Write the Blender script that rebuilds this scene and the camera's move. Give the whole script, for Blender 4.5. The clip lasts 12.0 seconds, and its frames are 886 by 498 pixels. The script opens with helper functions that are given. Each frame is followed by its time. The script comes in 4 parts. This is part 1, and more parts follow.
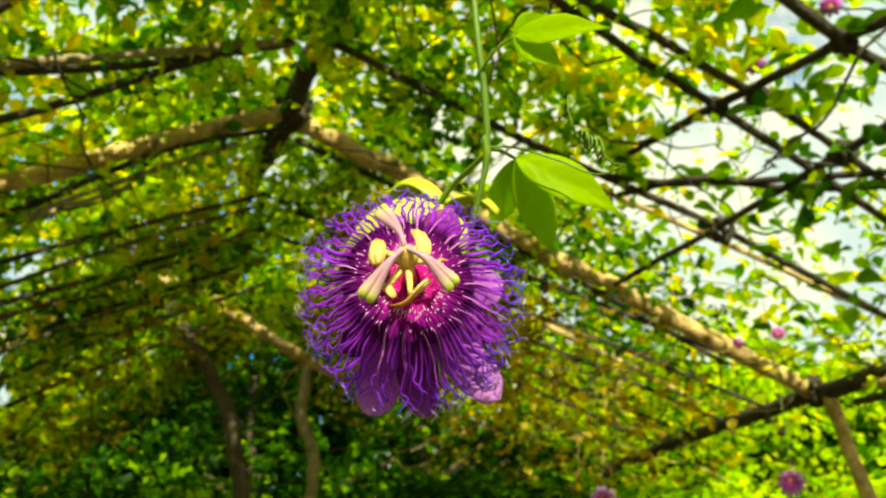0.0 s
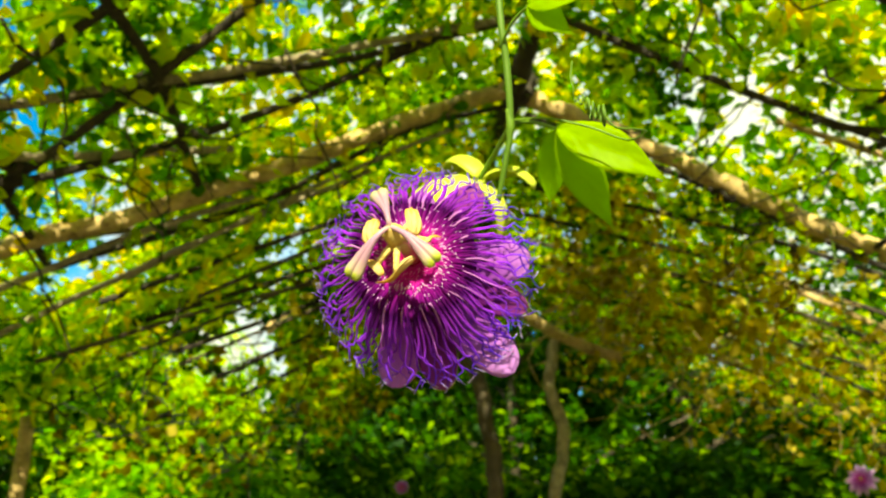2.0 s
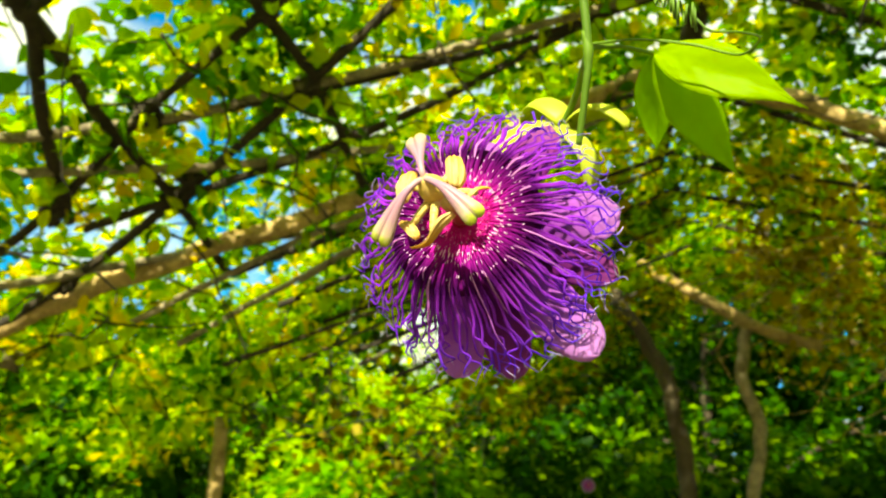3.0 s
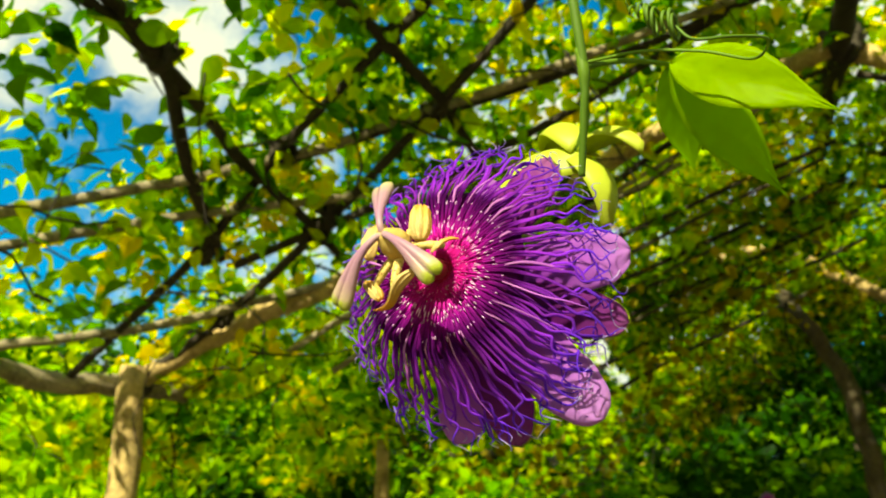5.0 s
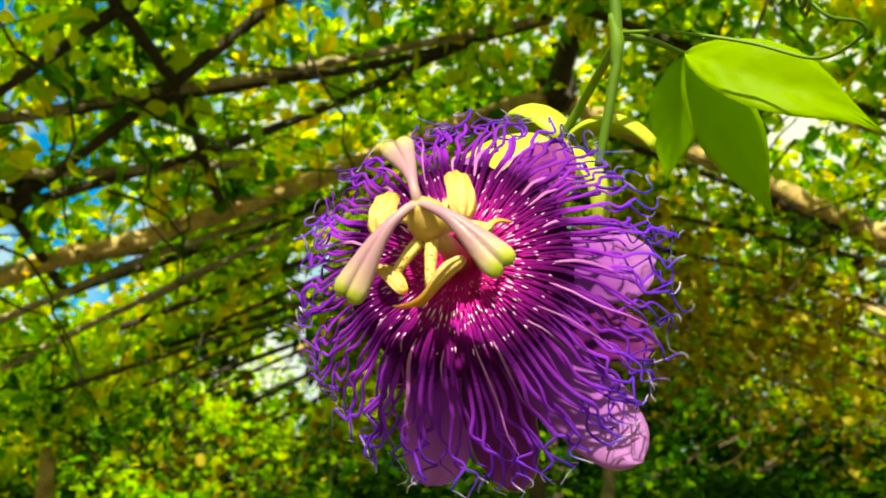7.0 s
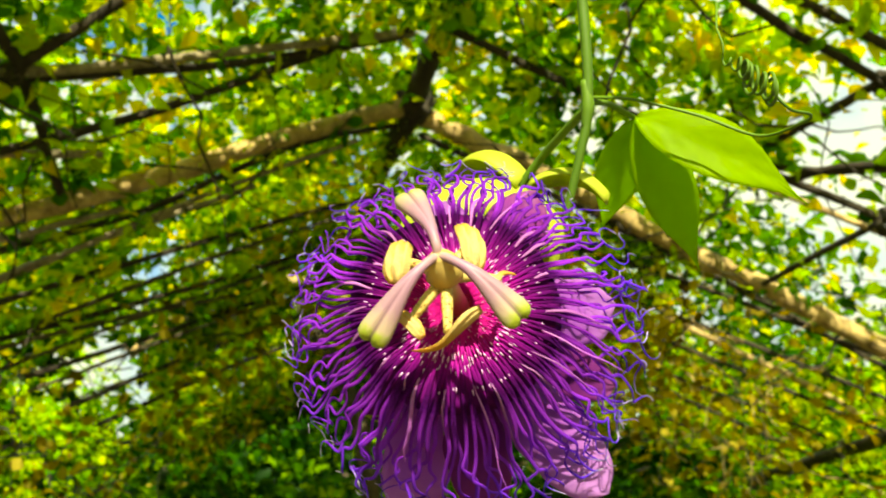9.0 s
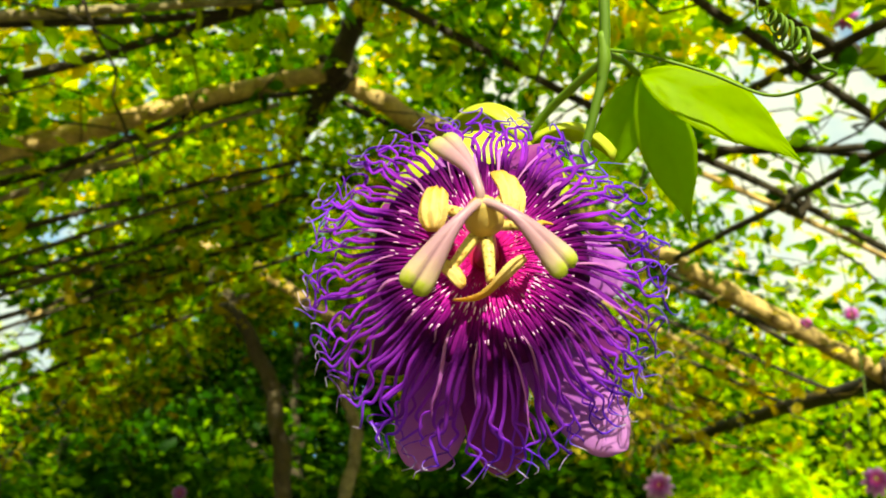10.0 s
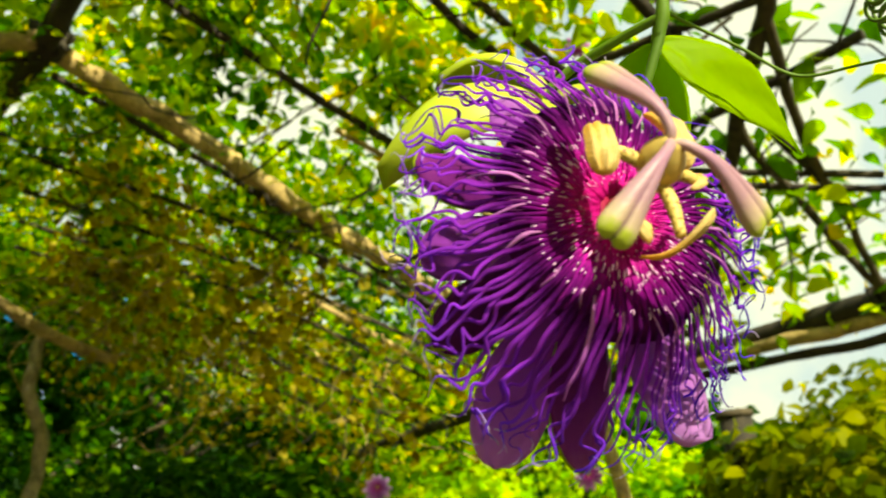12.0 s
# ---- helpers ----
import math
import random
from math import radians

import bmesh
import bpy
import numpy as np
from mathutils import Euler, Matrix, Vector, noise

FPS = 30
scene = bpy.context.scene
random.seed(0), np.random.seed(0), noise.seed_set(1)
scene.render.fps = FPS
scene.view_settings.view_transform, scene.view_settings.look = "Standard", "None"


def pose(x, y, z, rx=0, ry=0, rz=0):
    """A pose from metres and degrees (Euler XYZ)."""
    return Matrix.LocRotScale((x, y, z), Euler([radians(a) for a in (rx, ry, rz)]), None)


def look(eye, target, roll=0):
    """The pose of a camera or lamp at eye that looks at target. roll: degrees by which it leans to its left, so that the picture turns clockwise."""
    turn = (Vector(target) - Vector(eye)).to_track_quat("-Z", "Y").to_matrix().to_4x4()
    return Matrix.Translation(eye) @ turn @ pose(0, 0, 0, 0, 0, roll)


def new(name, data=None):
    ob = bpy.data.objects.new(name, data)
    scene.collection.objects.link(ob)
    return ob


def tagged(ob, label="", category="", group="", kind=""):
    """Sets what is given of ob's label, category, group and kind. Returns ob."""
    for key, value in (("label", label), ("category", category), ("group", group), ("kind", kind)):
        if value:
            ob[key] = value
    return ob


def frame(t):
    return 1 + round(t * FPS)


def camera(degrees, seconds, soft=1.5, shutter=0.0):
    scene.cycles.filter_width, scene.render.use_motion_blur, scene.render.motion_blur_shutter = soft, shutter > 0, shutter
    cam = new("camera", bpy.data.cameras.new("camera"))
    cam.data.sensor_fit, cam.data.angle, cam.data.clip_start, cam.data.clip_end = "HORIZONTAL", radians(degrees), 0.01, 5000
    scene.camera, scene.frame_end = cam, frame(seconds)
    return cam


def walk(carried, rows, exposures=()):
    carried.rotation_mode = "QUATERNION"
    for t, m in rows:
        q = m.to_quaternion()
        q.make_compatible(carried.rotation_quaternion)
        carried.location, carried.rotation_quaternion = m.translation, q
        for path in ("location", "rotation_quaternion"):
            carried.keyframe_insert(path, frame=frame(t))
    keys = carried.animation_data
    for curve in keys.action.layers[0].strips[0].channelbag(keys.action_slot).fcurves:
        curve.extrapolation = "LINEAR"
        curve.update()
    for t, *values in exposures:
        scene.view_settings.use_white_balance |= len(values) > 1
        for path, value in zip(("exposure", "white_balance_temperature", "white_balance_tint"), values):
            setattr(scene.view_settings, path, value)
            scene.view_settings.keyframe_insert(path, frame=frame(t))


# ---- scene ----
PATH = [  # seconds, place, heading, pitch, lean
    (0, -0.0594, -0.3836, 1.4413, -11.456, 22.309, -3.841),
    (0.5, -0.0234, -0.4144, 1.4371, -5.374, 21.852, -2.364),
    (1, 0.0080, -0.4101, 1.4379, 0.997, 21.057, -1.295),
    (1.5, 0.0435, -0.3959, 1.4372, 4.114, 21.010, -0.130),
    (2, 0.0699, -0.3965, 1.4365, 6.511, 21.033, 0.539),
    (2.5, 0.0907, -0.3605, 1.4442, 12.327, 20.859, 2.061),
    (3, 0.1103, -0.3004, 1.4532, 18.935, 20.570, 2.158),
    (3.2, 0.1234, -0.2805, 1.4492, 21.688, 20.384, 2.706),
    (4.8, 0.1681, -0.2447, 1.4782, 29.772, 20.834, 2.487),
    (5, 0.1647, -0.2470, 1.4836, 30.013, 20.933, 2.360),
    (5.5, 0.1354, -0.2280, 1.4951, 28.710, 21.303, 1.861),
    (6, 0.0891, -0.2075, 1.5036, 23.364, 21.855, 1.377),
    (6.5, 0.0557, -0.2102, 1.5091, 14.996, 21.906, 0.114),
    (7, 0.0386, -0.2107, 1.5021, 8.863, 22.204, 0.524),
    (7.2, 0.0336, -0.2099, 1.5093, 8.363, 22.189, 0.353),
    (8.8, -0.0078, -0.2368, 1.5036, -0.829, 22.841, -0.718),
    (9, -0.0080, -0.2350, 1.5066, -2.225, 22.489, -0.812),
    (9.5, -0.0207, -0.2291, 1.5031, -5.654, 21.215, -1.995),
    (10, -0.0423, -0.2199, 1.5049, -8.250, 20.560, -1.757),
    (10.5, -0.0605, -0.1916, 1.5053, -16.088, 20.357, -2.500),
    (11, -0.0705, -0.1814, 1.5082, -20.973, 20.185, -3.307),
    (11.5, -0.1043, -0.1672, 1.5103, -24.708, 19.972, -4.258),
    (12, -0.1344, -0.1399, 1.5155, -28.467, 19.607, -5.893),
]
cam = camera(52.01, 12.0, soft=1.8, shutter=0.3)
walk(cam, [(t, pose(x, y, z, 90 + pitch, 0, yaw) @ pose(0, 0, 0, 0, 0, lean)) for t, x, y, z, yaw, pitch, lean in PATH], exposures=tuple((t, stops, 8150, -13) for t, stops in ((0.0, 1.14), (2.0, 1.40), (3.0, 1.52), (5.0, 1.00), (6.0, 1.02), (7.0, 1.15), (9.0, 1.22), (10.0, 1.18), (12.0, 1.04))))

cam.data.dof.use_dof, cam.data.dof.focus_distance, cam.data.dof.aperture_fstop = True, 0.305, 23.5

# ---------------------------------------------------------------- light
world = bpy.data.worlds.new("world")
scene.world = world
world.use_nodes = True
wt = world.node_tree
wt.nodes.clear()
w_out = wt.nodes.new("ShaderNodeOutputWorld")
w_bg = wt.nodes.new("ShaderNodeBackground")
w_sky = wt.nodes.new("ShaderNodeTexSky")
w_sky.sky_type, w_sky.sun_disc = "NISHITA", False
w_sky.sun_elevation, w_sky.sun_rotation = radians(35), radians(177)
w_co = wt.nodes.new("ShaderNodeTexCoord")
w_no = wt.nodes.new("ShaderNodeTexNoise")
w_no.inputs["Scale"].default_value, w_no.inputs["Detail"].default_value, w_no.inputs["Roughness"].default_value = 2.6, 7.0, 0.58
w_ra = wt.nodes.new("ShaderNodeValToRGB")
w_ra.color_ramp.elements[0].position, w_ra.color_ramp.elements[1].position = 0.46, 0.55
w_mix = wt.nodes.new("ShaderNodeMixRGB")
w_mix.inputs["Color2"].default_value = (10.6, 10.4, 9.5, 1)
w_hs = wt.nodes.new("ShaderNodeHueSaturation")
w_hs.inputs["Saturation"].default_value, w_hs.inputs["Value"].default_value = 2.0, 2.4
wt.links.new(w_co.outputs["Generated"], w_no.inputs["Vector"])
w_sep = wt.nodes.new("ShaderNodeSeparateXYZ")
w_off, w_sq = wt.nodes.new("ShaderNodeMath"), wt.nodes.new("ShaderNodeMath")  # the clouds open to the north-west and thicken to both sides
w_off.inputs[1].default_value = 0.3
w_sq.operation = "MULTIPLY"
w_bank = wt.nodes.new("ShaderNodeMath")
w_bank.operation = "MULTIPLY_ADD"
w_bank.inputs[1].default_value = 0.30
wt.links.new(w_co.outputs["Generated"], w_sep.inputs[0])
wt.links.new(w_sep.outputs["X"], w_off.inputs[0])
for k in (0, 1):
    wt.links.new(w_off.outputs[0], w_sq.inputs[k])
wt.links.new(w_sq.outputs[0], w_bank.inputs[0])
wt.links.new(w_no.outputs["Fac"], w_bank.inputs[2])
wt.links.new(w_bank.outputs[0], w_ra.inputs["Fac"])
wt.links.new(w_ra.outputs["Color"], w_mix.inputs["Fac"])
wt.links.new(w_sky.outputs["Color"], w_hs.inputs["Color"])
w_fine = wt.nodes.new("ShaderNodeTexNoise")  # thin blue-grey hollows in the clouds
w_fine.inputs["Scale"].default_value, w_fine.inputs["Detail"].default_value = 9.0, 5.0
w_tone = wt.nodes.new("ShaderNodeValToRGB")
w_tone.color_ramp.elements[0].position, w_tone.color_ramp.elements[1].position = 0.40, 0.56
w_cloud = wt.nodes.new("ShaderNodeMixRGB")
w_cloud.inputs["Color1"].default_value, w_cloud.inputs["Color2"].default_value = (7.2, 8.4, 9.8, 1), (10.8, 10.6, 9.8, 1)
wt.links.new(w_co.outputs["Generated"], w_fine.inputs["Vector"])
wt.links.new(w_fine.outputs["Fac"], w_tone.inputs["Fac"])
wt.links.new(w_tone.outputs["Color"], w_cloud.inputs["Fac"])
wt.links.new(w_cloud.outputs["Color"], w_mix.inputs["Color2"])
wt.links.new(w_hs.outputs["Color"], w_mix.inputs["Color1"])
wt.links.new(w_mix.outputs["Color"], w_bg.inputs["Color"])
wt.links.new(w_bg.outputs["Background"], w_out.inputs["Surface"])
w_bg.inputs["Strength"].default_value = 0.05

SUN_WAY = Vector((0.04, -0.82, 0.57)).normalized()
sun_data = bpy.data.lights.new("sun", "SUN")
sun_data.energy, sun_data.angle, sun_data.color = 5.0, radians(1.2), (1.0, 0.94, 0.80)
sun = new("sun", sun_data)
sun.matrix_world = look(SUN_WAY * 30, (0, 0, 0))


# ---------------------------------------------------------------- materials
def tree_of(name):
    m = bpy.data.materials.new(name)
    m.use_nodes = True
    t = m.node_tree
    t.nodes.clear()
    return m, t, t.nodes.new("ShaderNodeOutputMaterial")


def node(t, kind, **values):
    n = t.nodes.new(kind)
    for key, value in values.items():
        n.inputs[key.replace("_", " ")].default_value = value
    return n


def ramp(t, stops):
    n = t.nodes.new("ShaderNodeValToRGB")
    e = n.color_ramp.elements
    while len(e) < len(stops):
        e.new(0.5)
    for k, (at, c) in enumerate(stops):
        e[k].position, e[k].color = at, (*c, 1)
    return n


def leaf_material(name, stops, through_gain=1.0, rough=0.45, grain=60.0, share=0.5, gloss=0.04, patch=2.4):
    """Leaf blades: glossy above, lit through from behind; every blade has a tone of its own."""
    m, t, out = tree_of(name)
    geo = t.nodes.new("ShaderNodeNewGeometry")
    co = t.nodes.new("ShaderNodeTexCoord")
    no = node(t, "ShaderNodeTexNoise", Scale=grain, Detail=3.0)
    t.links.new(co.outputs["Object"], no.inputs["Vector"])
    add = t.nodes.new("ShaderNodeMath")
    add.operation = "MULTIPLY_ADD"
    add.inputs[1].default_value, add.inputs[2].default_value = 0.35, -0.05
    t.links.new(no.outputs["Fac"], add.inputs[0])
    big = node(t, "ShaderNodeTexNoise", Scale=patch, Detail=2.0)  # whole sprays turn lighter or darker: lit and shaded patches put into the tone
    t.links.new(co.outputs["Object"], big.inputs["Vector"])
    lit_patch = node(t, "ShaderNodeMapRange", From_Min=0.36, From_Max=0.64, To_Min=-0.18, To_Max=0.18)
    t.links.new(big.outputs["Fac"], lit_patch.inputs["Value"])
    own = t.nodes.new("ShaderNodeMath")
    own.operation = "MULTIPLY_ADD"
    own.inputs[1].default_value = 0.85
    t.links.new(geo.outputs["Random Per Island"], own.inputs[0])
    t.links.new(lit_patch.outputs[0], own.inputs[2])
    tot = t.nodes.new("ShaderNodeMath")
    t.links.new(own.outputs[0], tot.inputs[0])
    t.links.new(add.outputs[0], tot.inputs[1])
    col = ramp(t, stops)
    t.links.new(tot.outputs[0], col.inputs["Fac"])
    bs = node(t, "ShaderNodeBsdfPrincipled", Roughness=rough, Specular_IOR_Level=gloss)
    t.links.new(col.outputs["Color"], bs.inputs["Base Color"])
    tr = t.nodes.new("ShaderNodeBsdfTranslucent")
    hs = node(t, "ShaderNodeHueSaturation", Hue=0.485, Saturation=1.1, Value=through_gain)
    t.links.new(col.outputs["Color"], hs.inputs["Color"])
    t.links.new(hs.outputs["Color"], tr.inputs["Color"])
    mx = node(t, "ShaderNodeMixShader", Fac=share)
    t.links.new(bs.outputs[0], mx.inputs[1])
    t.links.new(tr.outputs[0], mx.inputs[2])
    t.links.new(mx.outputs[0], out.inputs["Surface"])
    return m


def bark_material(name, dark, light, scale=14.0, stretch=(1, 1, 1), bump=0.5):
    m, t, out = tree_of(name)
    co = t.nodes.new("ShaderNodeTexCoord")
    mp = t.nodes.new("ShaderNodeMapping")
    mp.inputs["Scale"].default_value = stretch
    t.links.new(co.outputs["Object"], mp.inputs["Vector"])
    n1 = node(t, "ShaderNodeTexNoise", Scale=scale, Detail=6.0, Roughness=0.65)
    n2 = node(t, "ShaderNodeTexNoise", Scale=scale * 5, Detail=4.0)
    for n in (n1, n2):
        t.links.new(mp.outputs[0], n.inputs["Vector"])
    mean = t.nodes.new("ShaderNodeMixRGB")
    mean.inputs["Fac"].default_value = 0.35
    t.links.new(n1.outputs["Fac"], mean.inputs["Color1"])
    t.links.new(n2.outputs["Fac"], mean.inputs["Color2"])
    col = ramp(t, [(0.34, dark), (0.62, light)])
    t.links.new(mean.outputs[0], col.inputs["Fac"])
    bs = node(t, "ShaderNodeBsdfPrincipled", Roughness=0.85)
    t.links.new(col.outputs["Color"], bs.inputs["Base Color"])
    bp = node(t, "ShaderNodeBump", Strength=bump, Distance=0.006)
    t.links.new(mean.outputs[0], bp.inputs["Height"])
    t.links.new(bp.outputs[0], bs.inputs["Normal"])
    t.links.new(bs.outputs[0], out.inputs["Surface"])
    return m


def radius_of(t):
    """Distance from the flower's axis, in metres, and the angle round it (0 to 1)."""
    co = t.nodes.new("ShaderNodeTexCoord")
    sp = t.nodes.new("ShaderNodeSeparateXYZ")
    t.links.new(co.outputs["Object"], sp.inputs[0])
    cb = t.nodes.new("ShaderNodeCombineXYZ")
    t.links.new(sp.outputs["X"], cb.inputs["X"])
    t.links.new(sp.outputs["Y"], cb.inputs["Y"])
    ln = t.nodes.new("ShaderNodeVectorMath")
    ln.operation = "LENGTH"
    t.links.new(cb.outputs[0], ln.inputs[0])
    return co, ln.outputs["Value"]


def radial_material(name, stops, span=0.066, rough=0.5, share=0.25, speckle=0.0, grain=900.0, tip=None):
    """Flower tissue whose pigment changes with the distance from the flower's axis."""
    m, t, out = tree_of(name)
    co, r = radius_of(t)
    no = node(t, "ShaderNodeTexNoise", Scale=grain, Detail=3.0)
    t.links.new(co.outputs["Object"], no.inputs["Vector"])
    ob = t.nodes.new("ShaderNodeObjectInfo")
    k = t.nodes.new("ShaderNodeMath")
    k.operation = "DIVIDE"
    k.inputs[1].default_value = span
    t.links.new(r, k.inputs[0])
    j = t.nodes.new("ShaderNodeMath")
    j.operation = "MULTIPLY_ADD"
    j.inputs[1].default_value = 0.03 + speckle
    t.links.new(no.outputs["Fac"], j.inputs[0])
    t.links.new(k.outputs[0], j.inputs[2])
    sub = t.nodes.new("ShaderNodeMath")
    sub.operation = "SUBTRACT"
    sub.inputs[1].default_value = 0.5 * (0.03 + speckle)
    t.links.new(j.outputs[0], sub.inputs[0])
    col = ramp(t, stops)
    t.links.new(sub.outputs[0], col.inputs["Fac"])
    tone = node(t, "ShaderNodeHueSaturation")
    val = t.nodes.new("ShaderNodeMath")
    val.operation = "MULTIPLY_ADD"
    val.inputs[1].default_value, val.inputs[2].default_value = 0.5, 0.75
    t.links.new(ob.outputs["Random"], val.inputs[0])
    t.links.new(val.outputs[0], tone.inputs["Value"])
    if tip:
        at_tip = t.nodes.new("ShaderNodeAttribute")
        at_tip.attribute_name = "along"
        fade = ramp(t, [(0.955, (0, 0, 0)), (0.99, (1, 1, 1))])
        t.links.new(at_tip.outputs["Fac"], fade.inputs["Fac"])
        pale = t.nodes.new("ShaderNodeMixRGB")
        pale.inputs["Color2"].default_value = (*tip, 1)
        t.links.new(fade.outputs["Color"], pale.inputs["Fac"])
        t.links.new(col.outputs["Color"], pale.inputs["Color1"])
        col = pale
    t.links.new(col.outputs[0], tone.inputs["Color"])
    bs = node(t, "ShaderNodeBsdfPrincipled", Roughness=rough, Specular_IOR_Level=0.07)
    t.links.new(tone.outputs["Color"], bs.inputs["Base Color"])
    tr = t.nodes.new("ShaderNodeBsdfTranslucent")
    t.links.new(tone.outputs["Color"], tr.inputs["Color"])
    mx = node(t, "ShaderNodeMixShader", Fac=share)
    t.links.new(bs.outputs[0], mx.inputs[1])
    t.links.new(tr.outputs[0], mx.inputs[2])
    t.links.new(mx.outputs[0], out.inputs["Surface"])
    return m


def tissue_material(name, stops, axis="Z", low=0.0, high=1.0, rough=0.4, share=0.15, grain=350.0, mottling=0.12, bump=0.0):
    """Soft plant tissue, its colour running along the part's own length."""
    m, t, out = tree_of(name)
    co = t.nodes.new("ShaderNodeTexCoord")
    sp = t.nodes.new("ShaderNodeSeparateXYZ")
    t.links.new(co.outputs["Generated"], sp.inputs[0])
    no = node(t, "ShaderNodeTexNoise", Scale=grain, Detail=4.0)
    t.links.new(co.outputs["Object"], no.inputs["Vector"])
    mr = node(t, "ShaderNodeMapRange", From_Min=low, From_Max=high)
    t.links.new(sp.outputs[axis], mr.inputs["Value"])
    j = t.nodes.new("ShaderNodeMath")
    j.operation = "MULTIPLY_ADD"
    j.inputs[1].default_value = mottling
    t.links.new(no.outputs["Fac"], j.inputs[0])
    t.links.new(mr.outputs[0], j.inputs[2])
    col = ramp(t, stops)
    t.links.new(j.outputs[0], col.inputs["Fac"])
    bs = node(t, "ShaderNodeBsdfPrincipled", Roughness=rough)
    t.links.new(col.outputs["Color"], bs.inputs["Base Color"])
    if bump:
        bp = node(t, "ShaderNodeBump", Strength=bump, Distance=0.001)
        t.links.new(no.outputs["Fac"], bp.inputs["Height"])
        t.links.new(bp.outputs[0], bs.inputs["Normal"])
    tr = t.nodes.new("ShaderNodeBsdfTranslucent")
    t.links.new(col.outputs["Color"], tr.inputs["Color"])
    mx = node(t, "ShaderNodeMixShader", Fac=share)
    t.links.new(bs.outputs[0], mx.inputs[1])
    t.links.new(tr.outputs[0], mx.inputs[2])
    t.links.new(mx.outputs[0], out.inputs["Surface"])
    return m


M_CANOPY = leaf_material("canopy_leaf", [(0.0, (0.006, 0.04, 0.0004)), (0.34, (0.06, 0.21, 0.001)), (0.58, (0.27, 0.45, 0.002)), (0.90, (0.48, 0.50, 0.003)), (1.0, (0.58, 0.45, 0.006))], 1.8, share=0.64)
M_EDGE = leaf_material("edge_leaf", [(0.0, (0.02, 0.09, 0.002)), (0.55, (0.09, 0.23, 0.003)), (0.85, (0.24, 0.42, 0.004)), (1.0, (0.40, 0.50, 0.004))], 1.5, share=0.6)
M_DRY = leaf_material("dry_leaf", [(0.0, (0.06, 0.04, 0.003)), (0.5, (0.26, 0.20, 0.014)), (1.0, (0.52, 0.42, 0.05))], 1.6, 0.8)
# shade is put into M_SHADE's dark colour, sunlight into M_BUSH's bright one
M_SHADE = leaf_material("shade_toned_leaf", [(0.0, (0.004, 0.022, 0.001)), (0.55, (0.016, 0.075, 0.001)), (0.86, (0.06, 0.17, 0.002)), (1.0, (0.22, 0.38, 0.003))], 1.2, 0.4)
M_BUSH = leaf_material("sun_toned_leaf", [(0.0, (0.06, 0.22, 0.001)), (0.5, (0.28, 0.50, 0.002)), (1.0, (0.54, 0.60, 0.004))], 1.7, 0.5)
M_GREEN = leaf_material("garden_leaf", [(0.0, (0.012, 0.07, 0.001)), (0.5, (0.08, 0.25, 0.002)), (0.85, (0.24, 0.46, 0.003)), (1.0, (0.44, 0.56, 0.004))], 1.6, 0.5)
M_OLIVE = leaf_material("olive_leaf", [(0.0, (0.025, 0.06, 0.001)), (0.5, (0.12, 0.17, 0.002)), (1.0, (0.30, 0.30, 0.004))], 1.3, 0.5)
M_POLE = bark_material("weathered_pole", (0.13, 0.08, 0.028), (0.58, 0.40, 0.16), 16.0)
# near-black, as the roof's shade is put into this bark colour
M_LATH = bark_material("shaded_lath", (0.007, 0.005, 0.003), (0.045, 0.031, 0.016), 22.0)
M_PALE = bark_material("pale_lath", (0.07, 0.052, 0.028), (0.36, 0.29, 0.18), 22.0)
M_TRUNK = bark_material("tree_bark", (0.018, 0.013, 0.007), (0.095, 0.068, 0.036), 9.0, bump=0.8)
M_SOIL = bark_material("soil", (0.045, 0.037, 0.017), (0.16, 0.13, 0.057), 3.0)

# FIL and M_FRINGE: the dark ring is pigment, deepened by shade in the colour
FIL = [(0.0, (0.36, 0.003, 0.14)), (0.24, (0.48, 0.005, 0.36)), (0.31, (0.30, 0.005, 0.29)), (0.38, (0.15, 0.003, 0.18)), (0.44, (0.075, 0.002, 0.11)),
       (0.48, (0.14, 0.006, 0.26)), (0.54, (0.34, 0.027, 0.60)), (0.70, (0.32, 0.034, 0.71)), (0.84, (0.18, 0.034, 0.75)), (1.0, (0.15, 0.040, 0.80))]
M_FIL = radial_material("corona_violet", FIL, span=0.068, rough=0.9, share=0.58, speckle=0.05, tip=(0.60, 0.50, 0.74))
M_PALE_THREAD = radial_material("pale_thread", [(0.0, (0.46, 0.16, 0.44)), (0.45, (0.46, 0.15, 0.50)), (0.6, (0.44, 0.11, 0.58)), (1.0, (0.26, 0.05, 0.56))], rough=0.6, share=0.3)
M_DISC = radial_material("corona_disc", [(0.0, (0.14, 0.001, 0.02)), (0.11, (0.26, 0.001, 0.05)), (0.18, (0.56, 0.005, 0.26)), (0.25, (0.52, 0.006, 0.36)), (0.30, (0.26, 0.004, 0.24)), (0.36, (0.12, 0.002, 0.13)), (0.49, (0.08, 0.002, 0.10))], share=0.1, speckle=0.08, grain=1300)
M_FRINGE = radial_material("magenta_fringe", [(0.0, (0.36, 0.003, 0.12)), (0.16, (0.54, 0.006, 0.26)), (0.25, (0.58, 0.012, 0.42)), (0.30, (0.30, 0.006, 0.28)), (0.37, (0.14, 0.004, 0.16)), (0.46, (0.10, 0.003, 0.13))], share=0.15)
M_WHITE_TIP = radial_material("white_tip", [(0.0, (0.66, 0.28, 0.52)), (0.25, (0.74, 0.40, 0.72)), (0.5, (0.56, 0.28, 0.64))], share=0.15, speckle=0.12)
